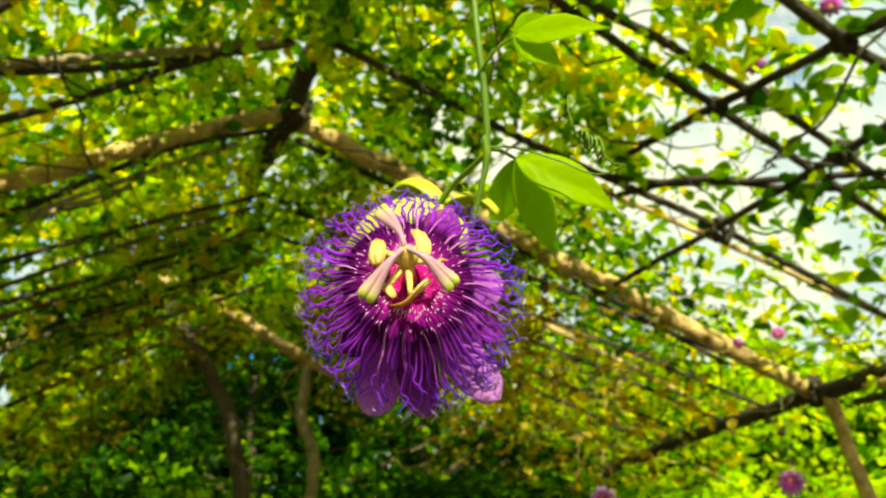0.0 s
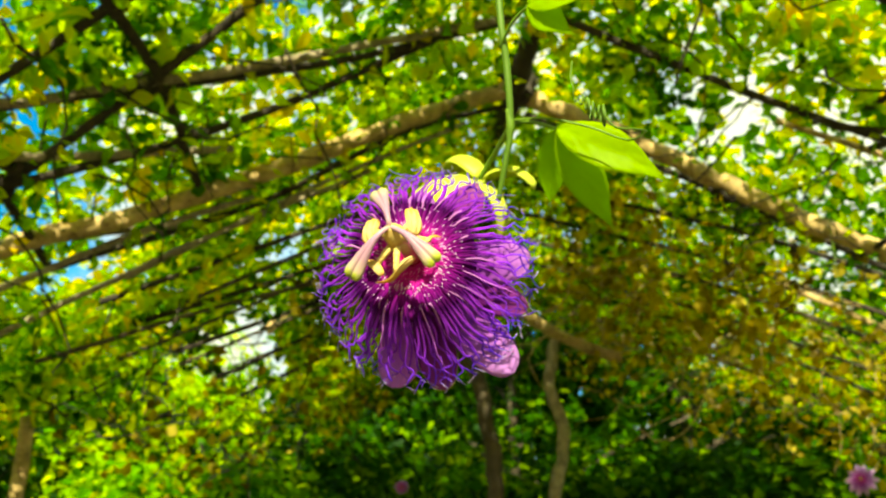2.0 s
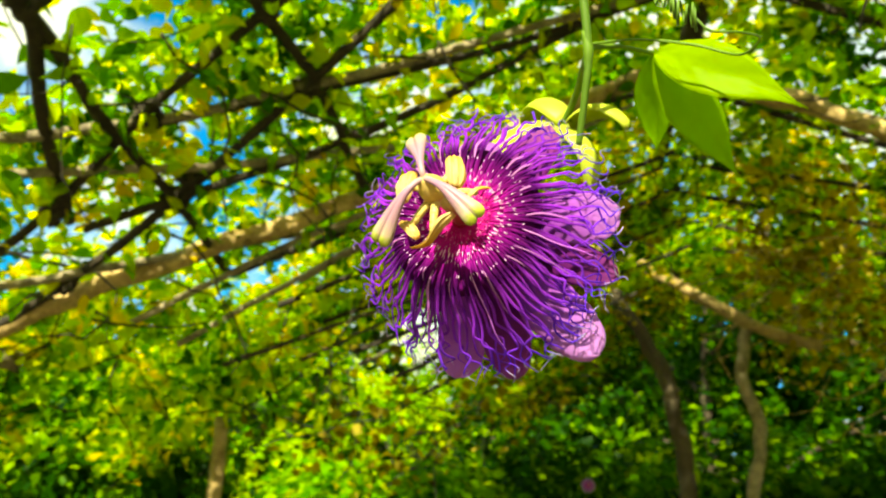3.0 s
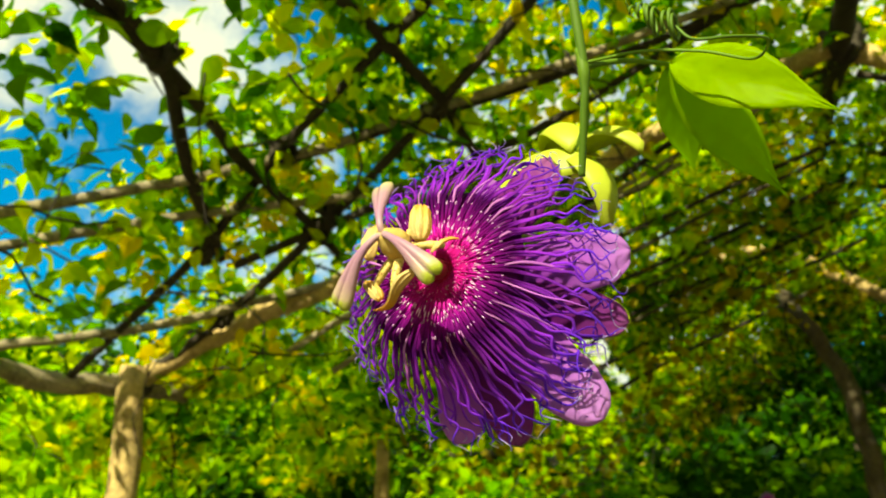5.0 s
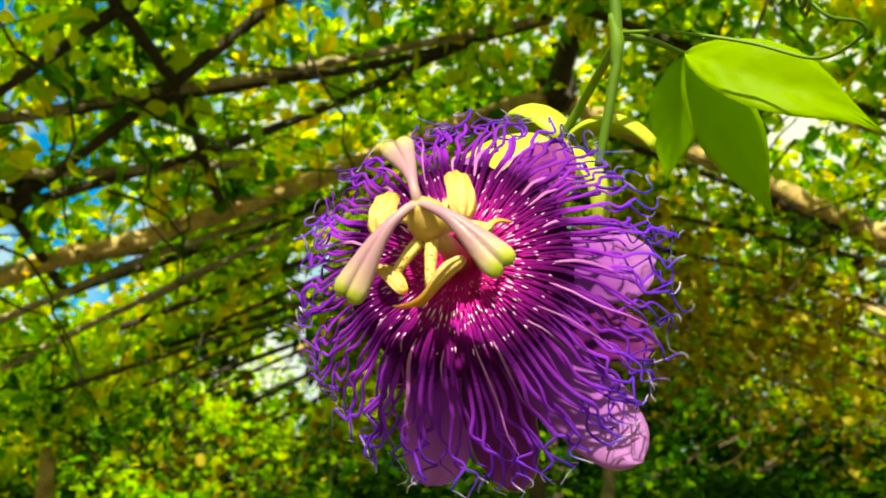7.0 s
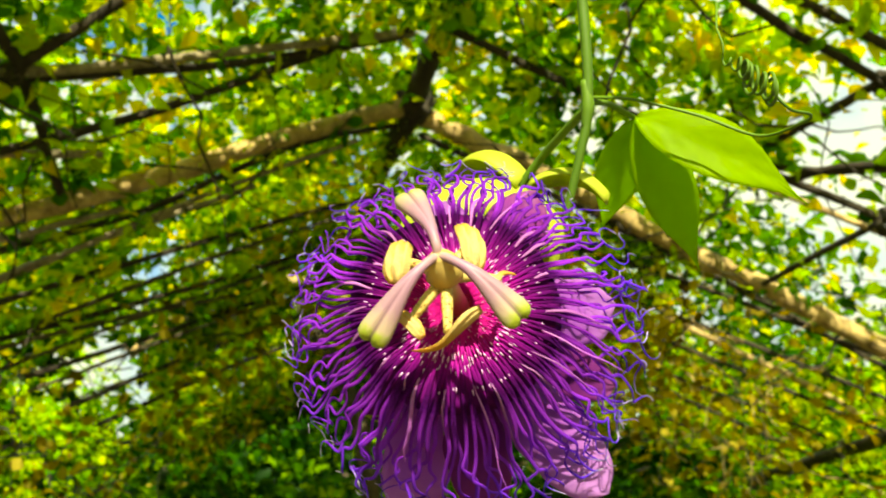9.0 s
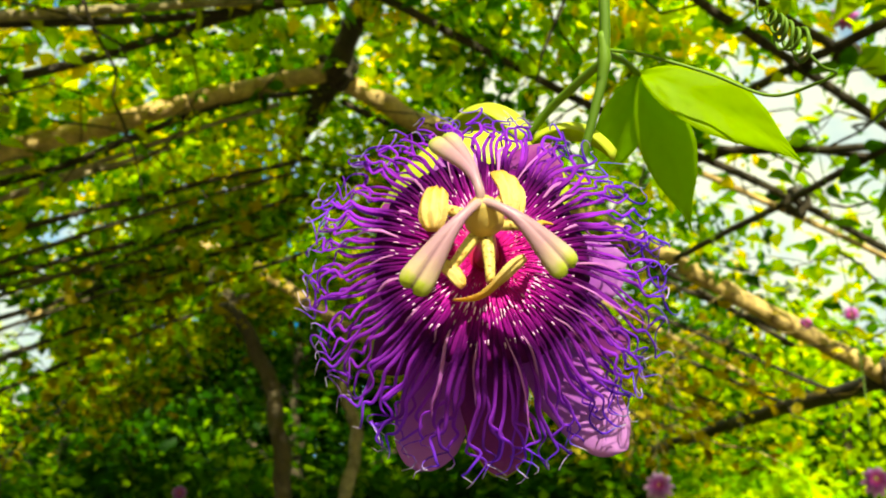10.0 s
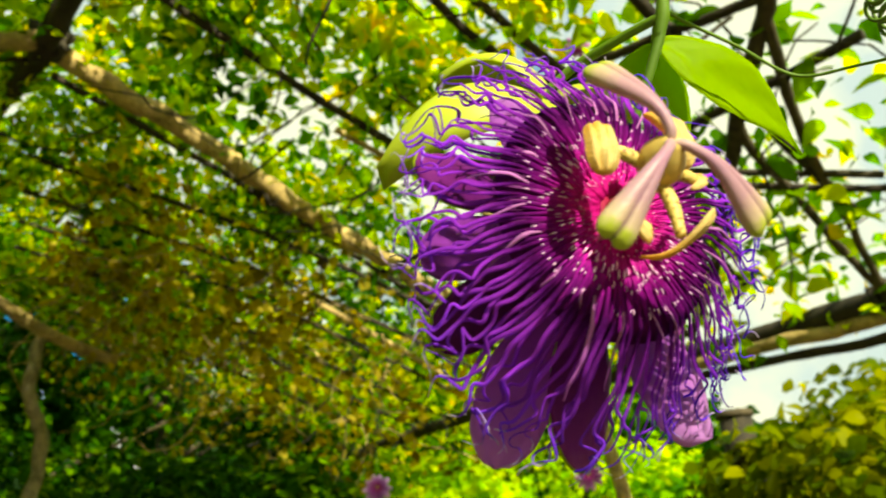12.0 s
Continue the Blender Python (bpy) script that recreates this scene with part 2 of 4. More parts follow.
M_PETAL = radial_material("petal_mauve", [(0.0, (0.30, 0.03, 0.46)), (0.45, (0.36, 0.05, 0.56)), (0.70, (0.47, 0.12, 0.67)), (0.86, (0.55, 0.20, 0.72)), (1.0, (0.60, 0.26, 0.76))], rough=0.6, share=0.5, grain=420, speckle=0.09)
M_SEPAL = radial_material("sepal_purple", [(0.0, (0.12, 0.008, 0.15)), (0.5, (0.15, 0.010, 0.19)), (0.8, (0.25, 0.032, 0.28)), (1.0, (0.36, 0.12, 0.30))], rough=0.5, share=0.42, grain=420, speckle=0.10)
M_SEPAL_BACK = tissue_material("sepal_green", [(0.0, (0.30, 0.36, 0.02)), (1.0, (0.46, 0.48, 0.04))], share=0.4, grain=500)


def style_material():
    """Pink along the style, turning yellow-green on the stigma; the attribute along runs from root to tip."""
    m, t, out = tree_of("style_pink")
    att = t.nodes.new("ShaderNodeAttribute")
    att.attribute_name = "along"
    co = t.nodes.new("ShaderNodeTexCoord")
    no = node(t, "ShaderNodeTexNoise", Scale=520.0, Detail=4.0)
    t.links.new(co.outputs["Object"], no.inputs["Vector"])
    j = t.nodes.new("ShaderNodeMath")
    j.operation = "MULTIPLY_ADD"
    j.inputs[1].default_value = 0.07
    t.links.new(no.outputs["Fac"], j.inputs[0])
    t.links.new(att.outputs["Fac"], j.inputs[2])
    col = ramp(t, [(0.08, (0.66, 0.48, 0.26)), (0.22, (0.44, 0.27, 0.30)), (0.55, (0.35, 0.17, 0.29)), (0.84, (0.38, 0.21, 0.28)), (0.955, (0.46, 0.34, 0.24)), (1.0, (0.38, 0.42, 0.05))])
    t.links.new(j.outputs[0], col.inputs["Fac"])
    # the groove's shade is put into the colour as a dark plum line
    groove_shade = t.nodes.new("ShaderNodeAttribute")
    groove_shade.attribute_name = "groove_shade"
    shaded_pink = t.nodes.new("ShaderNodeMixRGB")
    shaded_pink.inputs["Color2"].default_value = (0.10, 0.03, 0.08, 1)
    t.links.new(groove_shade.outputs["Fac"], shaded_pink.inputs["Fac"])
    t.links.new(col.outputs["Color"], shaded_pink.inputs["Color1"])
    bs = node(t, "ShaderNodeBsdfPrincipled", Roughness=0.42, Specular_IOR_Level=0.3)
    t.links.new(shaded_pink.outputs["Color"], bs.inputs["Base Color"])
    bp = node(t, "ShaderNodeBump", Strength=0.25, Distance=0.0006)
    t.links.new(no.outputs["Fac"], bp.inputs["Height"])
    t.links.new(bp.outputs[0], bs.inputs["Normal"])
    tr = t.nodes.new("ShaderNodeBsdfTranslucent")
    t.links.new(col.outputs["Color"], tr.inputs["Color"])
    mx = node(t, "ShaderNodeMixShader", Fac=0.15)
    t.links.new(bs.outputs[0], mx.inputs[1])
    t.links.new(tr.outputs[0], mx.inputs[2])
    t.links.new(mx.outputs[0], out.inputs["Surface"])
    return m


def speckled_material():
    """Pale yellow stalk tissue with small brown flecks."""
    m, t, out = tree_of("stamen_speckled")
    co = t.nodes.new("ShaderNodeTexCoord")
    no = node(t, "ShaderNodeTexNoise", Scale=950.0, Detail=1.0)
    t.links.new(co.outputs["Object"], no.inputs["Vector"])
    col = ramp(t, [(0.34, (0.22, 0.10, 0.03)), (0.40, (0.50, 0.35, 0.09)), (0.7, (0.64, 0.48, 0.18))])
    t.links.new(no.outputs["Fac"], col.inputs["Fac"])
    bs = node(t, "ShaderNodeBsdfPrincipled", Roughness=0.5, Specular_IOR_Level=0.3)
    t.links.new(col.outputs["Color"], bs.inputs["Base Color"])
    t.links.new(bs.outputs[0], out.inputs["Surface"])
    return m


M_STYLE = style_material()
M_ANTHER = tissue_material("anther_yellow", [(0.0, (0.50, 0.18, 0.012)), (0.35, (0.66, 0.30, 0.035)), (0.8, (0.66, 0.40, 0.10)), (1.0, (0.70, 0.50, 0.20))], rough=0.6, share=0.3, bump=0.4, grain=1200, mottling=0.4)
M_OVARY = tissue_material("ovary_yellow", [(0.0, (0.54, 0.32, 0.07)), (1.0, (0.64, 0.45, 0.15))], rough=0.35, share=0.25)
M_STAMEN = speckled_material()
M_COLUMN = tissue_material("column_red", [(0.0, (0.26, 0.01, 0.05)), (0.5, (0.42, 0.05, 0.06)), (0.8, (0.58, 0.40, 0.10)), (1.0, (0.62, 0.55, 0.14))], share=0.1, mottling=0.2)
M_STEM = tissue_material("stem_green", [(0.0, (0.06, 0.13, 0.004)), (1.0, (0.11, 0.20, 0.006))], rough=0.6, share=0.12, grain=200, mottling=0.6)
M_BRACT = tissue_material("bract_green", [(0.0, (0.32, 0.40, 0.02)), (1.0, (0.54, 0.60, 0.06))], rough=0.5, share=0.35, grain=300, mottling=0.5)
M_LEAF = leaf_material("vine_leaf", [(0.0, (0.21, 0.34, 0.003)), (0.5, (0.26, 0.40, 0.004)), (1.0, (0.34, 0.46, 0.006))], 2.0, 0.5, 240.0, 0.66, 0.12)


# ---------------------------------------------------------------- building helpers
def part(name, bm, material, parent, label="", smooth=True):
    me = bpy.data.meshes.new(name)
    bm.to_mesh(me)
    bm.free()
    return part_mesh(name, me, material, parent, label, smooth)


def part_mesh(name, me, material, parent, label="", smooth=True):
    me.materials.append(material)
    if smooth:
        me.polygons.foreach_set("use_smooth", [True] * len(me.polygons))
    ob = new(name, me)
    if parent is not None:
        ob.parent = parent
    return tagged(ob, label)


def spline(points, n):
    """n+1 points along a smooth curve through the given ones."""
    p = np.array(points, float)
    if len(p) < 3:
        s = np.linspace(0, 1, n + 1)[:, None]
        return p[0] * (1 - s) + p[-1] * s
    q = np.vstack([2 * p[0] - p[1], p, 2 * p[-1] - p[-2]])
    out = []
    for s in np.linspace(0, len(p) - 1, n + 1):
        i = min(int(s), len(p) - 2)
        f = s - i
        a, b, c, d = q[i:i + 4]
        out.append(0.5 * (2 * b + (c - a) * f + (2 * a - 5 * b + 4 * c - d) * f * f + (3 * b - a - 3 * c + d) * f ** 3))
    return np.array(out)


def tube(path, radii, sides=8, bm=None, squash=1.0, along=False):
    """A closed tapering tube along the path."""
    bm = bm or bmesh.new()
    path = np.asarray(path, float)
    n = len(path)
    radii = np.interp(np.linspace(0, 1, n), np.linspace(0, 1, len(radii)), radii) if np.ndim(radii) else np.full(n, radii)
    tan = np.gradient(path, axis=0)
    tan /= np.linalg.norm(tan, axis=1)[:, None] + 1e-12
    side = np.cross(tan[0], (0.13, 0.31, 0.94))
    if np.linalg.norm(side) < 1e-3:
        side = np.cross(tan[0], (1, 0, 0))
    mark = bm.verts.layers.float.new("along") if along else None
    rings = []
    for k in range(n):
        side = side - tan[k] * (side @ tan[k])
        side /= np.linalg.norm(side) + 1e-12
        up = np.cross(tan[k], side)
        rings.append([bm.verts.new(path[k] + radii[k] * (np.cos(a) * side + squash * np.sin(a) * up)) for a in np.linspace(0, 2 * np.pi, sides, endpoint=False)])
    for a, b in zip(rings, rings[1:]):
        for i in range(sides):
            bm.faces.new((a[i], a[(i + 1) % sides], b[(i + 1) % sides], b[i]))
    bm.faces.new(rings[0][::-1])
    bm.faces.new(rings[-1])
    if along:
        for k, ring in enumerate(rings):
            for v in ring:
                v[mark] = k / (n - 1)
    return bm


def blade(rows, across, half, lift, spine):
    """A thin blade: spine(s) gives its midline, half(s) its half width, lift(s, c) its rise across; s runs 0 to 1, c -1 to 1."""
    bm = bmesh.new()
    grid = []
    for i in range(rows + 1):
        s = i / rows
        p, side, up = spine(s)
        w = half(s)
        grid.append([bm.verts.new(p + side * (w * c) + up * lift(s, c)) for c in np.linspace(-1, 1, across + 1)])
    for i in range(rows):
        for j in range(across):
            bm.faces.new((grid[i][j], grid[i][j + 1], grid[i + 1][j + 1], grid[i + 1][j]))
    bmesh.ops.remove_doubles(bm, verts=bm.verts, dist=1e-6)
    return bm


def thicken(ob, by):
    mod = ob.modifiers.new("thickness", "SOLIDIFY")
    mod.thickness, mod.offset = by, 0.0
    return ob


LEAF_V = np.array([(0, 0, 0), (0.30, 0.30, 0.07), (0.33, 0.58, 0.05), (0, 1.0, -0.10), (-0.33, 0.58, 0.05), (-0.30, 0.30, 0.07), (0, 0.45, 0.0)])
LEAF_F = np.array([(0, 1, 6), (1, 2, 6), (2, 3, 6), (3, 4, 6), (4, 5, 6), (5, 0, 6)])
# a slimmer, pointed blade with a folded midrib for the leaves nearer to the eye
FINE_V = np.array([(0, 0, 0), (0.14, 0.10, 0.03), (0.25, 0.28, 0.07), (0.27, 0.46, 0.08), (0.20, 0.66, 0.03), (0.09, 0.84, -0.05), (0, 1.05, -0.16),
                   (-0.09, 0.84, -0.05), (-0.20, 0.66, 0.03), (-0.27, 0.46, 0.08), (-0.25, 0.28, 0.07), (-0.14, 0.10, 0.03), (0, 0.36, 0.0), (0, 0.72, -0.05)])
FINE_F = np.array([(0, 1, 12), (1, 2, 12), (2, 3, 12), (3, 4, 13), (4, 5, 13), (5, 6, 13), (6, 7, 13), (7, 8, 13), (8, 9, 13), (9, 10, 12), (10, 11, 12), (11, 0, 12), (3, 13, 12), (9, 12, 13)])
# line of sight that fits the gap to the camera's view
GAP_EYE, GAP_WAY = np.array((0.0, -0.25, 1.48)), np.array((-0.308, 0.919, 0.248))


def in_sight_gap(p):
    """Whether places lie in a ragged cone along the camera's line of sight, cleared of leaves so that bright sky shows
    low down.
    """
    d = p - GAP_EYE
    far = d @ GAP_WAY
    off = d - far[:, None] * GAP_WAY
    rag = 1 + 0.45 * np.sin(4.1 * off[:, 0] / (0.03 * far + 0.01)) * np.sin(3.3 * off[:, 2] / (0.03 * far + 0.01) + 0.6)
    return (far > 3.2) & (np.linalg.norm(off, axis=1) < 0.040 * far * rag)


def scatter(name, places, facing, sizes, material, seed, tilt=0.7, fine=False):
    """Many small leaves as one mesh: places (n, 3), the way the blades face on the whole, and their lengths."""
    rng = np.random.default_rng(seed)
    keep = ~in_sight_gap(places)
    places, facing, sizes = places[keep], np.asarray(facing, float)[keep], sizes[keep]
    n = len(places)
    LV, LF = (FINE_V, FINE_F) if fine else (LEAF_V, LEAF_F)
    m = len(LV)
    nor = facing + tilt * rng.normal(size=(n, 3))
    nor /= np.linalg.norm(nor, axis=1)[:, None]
    d = rng.normal(size=(n, 3)) + (0, 0, -0.5)
    d -= nor * (d * nor).sum(1)[:, None]
    d /= np.linalg.norm(d, axis=1)[:, None]
    s = np.cross(d, nor)
    wide = rng.uniform(0.8, 1.25, n)[:, None]
    v = (places[:, None] + sizes[:, None, None] * (LV[None, :, :1] * (s * wide)[:, None] + LV[None, :, 1:2] * d[:, None] + LV[None, :, 2:] * nor[:, None] * rng.uniform(0.3, 2.2, n)[:, None, None]))
    f = (LF[None] + m * np.arange(n)[:, None, None]).reshape(-1, 3)
    me = bpy.data.meshes.new(name)
    me.vertices.add(m * n)
    me.vertices.foreach_set("co", v.reshape(-1))
    me.loops.add(len(f) * 3)
    me.loops.foreach_set("vertex_index", f.reshape(-1))
    me.polygons.add(len(f))
    me.polygons.foreach_set("loop_start", np.arange(0, len(f) * 3, 3))
    me.polygons.foreach_set("use_smooth", [True] * len(f))
    me.update(calc_edges=True)
    me.materials.append(material)
    return new(name, me)


# ---------------------------------------------------------------- ground
bm = bmesh.new()
bmesh.ops.create_grid(bm, x_segments=60, y_segments=60, size=60)
for v in bm.verts:
    v.co.z = 0.05 * noise.noise(v.co * 0.25)
tagged(part("ground", bm, M_SOIL, None), "bare brown soil with low weeds under the pergola", "ground", kind="structure")

# ---------------------------------------------------------------- pergola
pergola = tagged(new("pergola"), "vine-covered pergola of weathered crooked poles and lashed sticks", "pergola")
STICKS = random.Random(5)


def stick(name, points, r, material, label="", n=None, taper=0.85, sides=9):
    """A crooked round stick through the points, with knots and slight bends."""
    n = n or max(6, int(6 * len(points)))
    p = spline(points, n)
    ph = STICKS.uniform(0, 50)
    for k in range(len(p)):
        w = r * 0.45
        p[k] += [w * noise.noise((ph, k * 0.45, c * 7.0)) for c in range(3)]
    rad = [r * (1 - (1 - taper) * k / n) * (1 + 0.16 * noise.noise((ph, k * 0.7, 3.3))) for k in range(n + 1)]
    return part(name, tube(p, rad, sides), material, pergola, label)


def slope(x, y, side=-1):
    return (x, y, 3.3 - (0.59 * -x if side < 0 else 0.47 * x))


def left(*xy):
    return [slope(x, y, -1) for x, y in xy]


def right(*xy):
    return [slope(x, y, 1) for x, y in xy]


# the front pair of rafters, their posts, the ridge and the eaves
stick("rafter", left((-2.08, 1.72), (-1.70, 1.87), (-1.06, 2.25), (-0.5, 2.46), (0.0, 2.68)), 0.030, M_POLE, "stout weathered pole rafter", 40, 1.1)
stick("rafter", right((0.0, 2.74), (0.5, 2.80), (0.94, 2.90), (1.46, 2.98), (2.22, 3.11)), 0.037, M_POLE, "stout weathered pole rafter", 40, 1.0)
stick("post", [(-2.02, 1.68, 0.0), (-2.0, 1.67, 1.0), (-1.99, 1.66, 2.10)], 0.05, M_POLE, "upright weathered post", 26, 0.85)
stick("post", [(2.62, 2.98, 0.0), (2.42, 3.0, 1.1), (2.24, 3.04, 2.26)], 0.032, M_POLE, "upright weathered post", 26, 0.9)
stick("ridge_pole", [(0.17, 1.2, 3.37), (0.13, 2.2, 3.38), (0.07, 2.42, 3.36), (-0.01, 2.68, 3.27), (-0.15, 3.4, 3.36), (-0.36, 4.2, 3.36), (-0.57, 4.65, 3.28)], 0.045, M_LATH, "dark ridge pole", 40, 0.8)
stick("eave_beam", [(2.40, 0.9, 2.18), (2.36, 2.08, 2.20), (2.24, 3.1, 2.25), (2.16, 4.2, 2.28), (2.1, 5.5, 2.3)], 0.040, M_LATH, "dark eave pole", 40, 0.8)
stick("eave_beam", [(2.46, 1.0, 2.12), (2.40, 1.71, 2.14), (2.33, 2.05, 2.15), (2.26, 2.8, 2.19)], 0.026, M_POLE, "pale eave pole", 24, 0.9)
stick("eave_beam", [(2.5, 0.8, 2.05), (2.42, 1.71, 2.08), (2.34, 2.1, 2.10), (2.26, 2.9, 2.16)], 0.018, M_LATH, "dark eave pole", 24, 0.9)
stick("eave_beam", [(-2.16, 0.2, 2.02), (-2.15, 1.31, 2.02), (-2.09, 1.75, 2.07), (-2.06, 1.95, 2.08)], 0.036, M_PALE, "pale eave pole", 36, 0.9)
stick("post", [(-2.03, 3.05, 0.0), (-2.01, 3.06, 1.2), (-1.99, 3.05, 2.10)], 0.034, M_POLE, "upright weathered post", 26, 0.9)
# the far bay
stick("rafter", [(-1.55, 4.62, 2.9), (-1.25, 4.62, 3.14), (-0.9, 4.62, 3.29), (-0.57, 4.62, 3.30), (-0.15, 4.62, 3.04), (0.22, 4.60, 2.80), (0.5, 4.58, 2.68)], 0.038, M_POLE, "stout weathered pole rafter", 36)
stick("post", [(0.16, 4.6, 0.0), (0.13, 4.62, 1.2), (0.11, 4.6, 1.9), (0.17, 4.62, 2.28), (0.10, 4.6, 2.54), (0.15, 4.62, 2.86)], 0.036, M_PALE, "crooked pale post", 40, 0.9)
stick("post", [(-0.16, 4.6, 0.0), (-0.19, 4.6, 1.6), (-0.21, 4.6, 2.05), (-0.27, 4.6, 2.47), (-0.42, 4.6, 2.82), (-0.62, 4.6, 3.18)], 0.05, M_TRUNK, "dark crooked post", 30, 0.8)

# lashed sticks of the left slope
stick("lath", left((-1.95, 0.7), (-1.72, 0.94), (-1.33, 1.36), (-0.94, 1.65), (-0.32, 2.04), (0.0, 2.24)), 0.016, M_PALE, "pale lashed stick")
stick("lath", left((-2.0, 0.78), (-1.8, 1.01), (-1.54, 1.32), (-1.27, 1.69), (-0.9, 2.1)), 0.015, M_PALE, "pale lashed stick")
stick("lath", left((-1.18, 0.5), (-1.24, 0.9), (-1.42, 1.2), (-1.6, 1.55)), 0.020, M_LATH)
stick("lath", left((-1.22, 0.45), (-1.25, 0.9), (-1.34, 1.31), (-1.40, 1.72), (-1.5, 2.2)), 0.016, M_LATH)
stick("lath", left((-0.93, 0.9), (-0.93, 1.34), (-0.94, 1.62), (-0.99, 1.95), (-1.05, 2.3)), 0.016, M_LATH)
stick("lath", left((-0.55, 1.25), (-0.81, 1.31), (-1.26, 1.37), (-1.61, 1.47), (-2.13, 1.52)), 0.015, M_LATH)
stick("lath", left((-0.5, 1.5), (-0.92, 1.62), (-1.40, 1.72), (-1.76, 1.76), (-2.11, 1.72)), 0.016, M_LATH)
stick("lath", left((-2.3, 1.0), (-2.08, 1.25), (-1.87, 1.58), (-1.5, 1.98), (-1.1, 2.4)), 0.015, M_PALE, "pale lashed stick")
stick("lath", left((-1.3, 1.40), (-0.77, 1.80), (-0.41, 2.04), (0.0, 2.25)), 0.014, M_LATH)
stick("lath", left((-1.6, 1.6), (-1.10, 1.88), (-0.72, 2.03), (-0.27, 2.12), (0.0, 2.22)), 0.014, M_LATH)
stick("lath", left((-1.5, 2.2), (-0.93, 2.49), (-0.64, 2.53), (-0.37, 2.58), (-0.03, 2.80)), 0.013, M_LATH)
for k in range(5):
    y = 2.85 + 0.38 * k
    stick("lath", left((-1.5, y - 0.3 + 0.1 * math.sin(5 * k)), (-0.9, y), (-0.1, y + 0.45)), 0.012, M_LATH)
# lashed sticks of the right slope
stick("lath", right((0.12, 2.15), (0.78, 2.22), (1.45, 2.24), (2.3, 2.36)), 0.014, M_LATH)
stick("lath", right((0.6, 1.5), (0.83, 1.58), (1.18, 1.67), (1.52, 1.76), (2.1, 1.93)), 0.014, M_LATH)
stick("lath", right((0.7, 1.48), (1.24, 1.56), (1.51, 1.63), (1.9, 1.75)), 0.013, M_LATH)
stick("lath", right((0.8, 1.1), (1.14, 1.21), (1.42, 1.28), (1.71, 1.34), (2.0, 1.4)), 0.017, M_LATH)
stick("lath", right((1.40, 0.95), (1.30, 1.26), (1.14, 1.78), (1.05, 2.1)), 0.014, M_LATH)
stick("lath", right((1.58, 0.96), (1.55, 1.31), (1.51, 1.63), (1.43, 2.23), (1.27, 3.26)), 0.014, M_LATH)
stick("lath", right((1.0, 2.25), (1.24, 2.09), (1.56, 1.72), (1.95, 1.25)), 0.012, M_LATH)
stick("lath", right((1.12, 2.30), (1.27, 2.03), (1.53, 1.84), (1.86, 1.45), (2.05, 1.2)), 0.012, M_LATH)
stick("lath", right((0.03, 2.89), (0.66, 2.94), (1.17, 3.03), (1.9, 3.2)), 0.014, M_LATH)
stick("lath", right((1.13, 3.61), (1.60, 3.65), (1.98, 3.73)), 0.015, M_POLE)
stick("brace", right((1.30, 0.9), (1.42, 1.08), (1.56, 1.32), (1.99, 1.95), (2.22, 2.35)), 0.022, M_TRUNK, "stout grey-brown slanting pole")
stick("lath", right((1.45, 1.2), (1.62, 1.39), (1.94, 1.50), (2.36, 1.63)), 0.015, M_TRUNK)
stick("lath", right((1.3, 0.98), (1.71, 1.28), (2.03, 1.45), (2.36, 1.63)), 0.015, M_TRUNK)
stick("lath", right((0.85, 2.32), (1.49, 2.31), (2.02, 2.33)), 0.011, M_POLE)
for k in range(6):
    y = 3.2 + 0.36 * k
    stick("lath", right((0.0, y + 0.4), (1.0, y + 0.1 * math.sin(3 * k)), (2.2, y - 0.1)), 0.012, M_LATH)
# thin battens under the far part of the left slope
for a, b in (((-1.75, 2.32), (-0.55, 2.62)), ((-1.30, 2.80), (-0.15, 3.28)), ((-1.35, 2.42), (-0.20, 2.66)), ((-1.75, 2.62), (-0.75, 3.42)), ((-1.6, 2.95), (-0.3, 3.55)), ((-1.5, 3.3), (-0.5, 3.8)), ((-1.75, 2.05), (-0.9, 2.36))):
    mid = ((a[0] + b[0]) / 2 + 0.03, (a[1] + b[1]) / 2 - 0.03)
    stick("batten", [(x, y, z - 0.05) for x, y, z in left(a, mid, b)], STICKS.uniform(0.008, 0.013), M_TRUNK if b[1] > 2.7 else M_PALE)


def lashing(x, y, side, r):
    """A dark knotted binding of vine round two crossing sticks."""
    a0 = STICKS.uniform(0, 6.28)
    z = slope(x, y, side)[2]
    pts = []
    for k in range(46):
        a = k * 0.83 + a0
        w = r * (1.25 + 0.35 * math.sin(2.3 * k + a0))
        tip = 0.9 * math.sin(0.41 * k + a0)
        pts.append((x + w * (math.cos(a) * math.cos(tip)), y + w * math.cos(a) * math.sin(tip), z + w * math.sin(a)))
    part("lashing", tube(pts, [r * 0.30, r * 0.36, r * 0.30], 5), M_LATH, pergola)


for x, y, side, r in ((-0.97, 1.63, -1, 0.024), (-1.40, 1.72, -1, 0.028), (-1.27, 1.38, -1, 0.026), (-0.92, 1.32, -1, 0.022), (-1.60, 1.48, -1, 0.024), (-1.24, 0.92, -1, 0.028), (-1.76, 1.75, -1, 0.024), (-1.33, 1.66, -1, 0.02), (-2.08, 1.74, -1, 0.034),
                      (0.0, 2.70, -1, 0.05), (1.51, 1.63, 1, 0.026), (1.56, 1.32, 1, 0.026), (1.24, 1.56, 1, 0.022), (1.45, 2.24, 1, 0.030), (1.18, 1.67, 1, 0.022), (2.36, 1.63, 1, 0.034), (1.54, 1.84, 1, 0.02), (1.30, 1.26, 1, 0.022), (0.80, 2.90, 1, 0.034), (2.22, 3.10, 1, 0.04)):
    lashing(x, y, side, r)
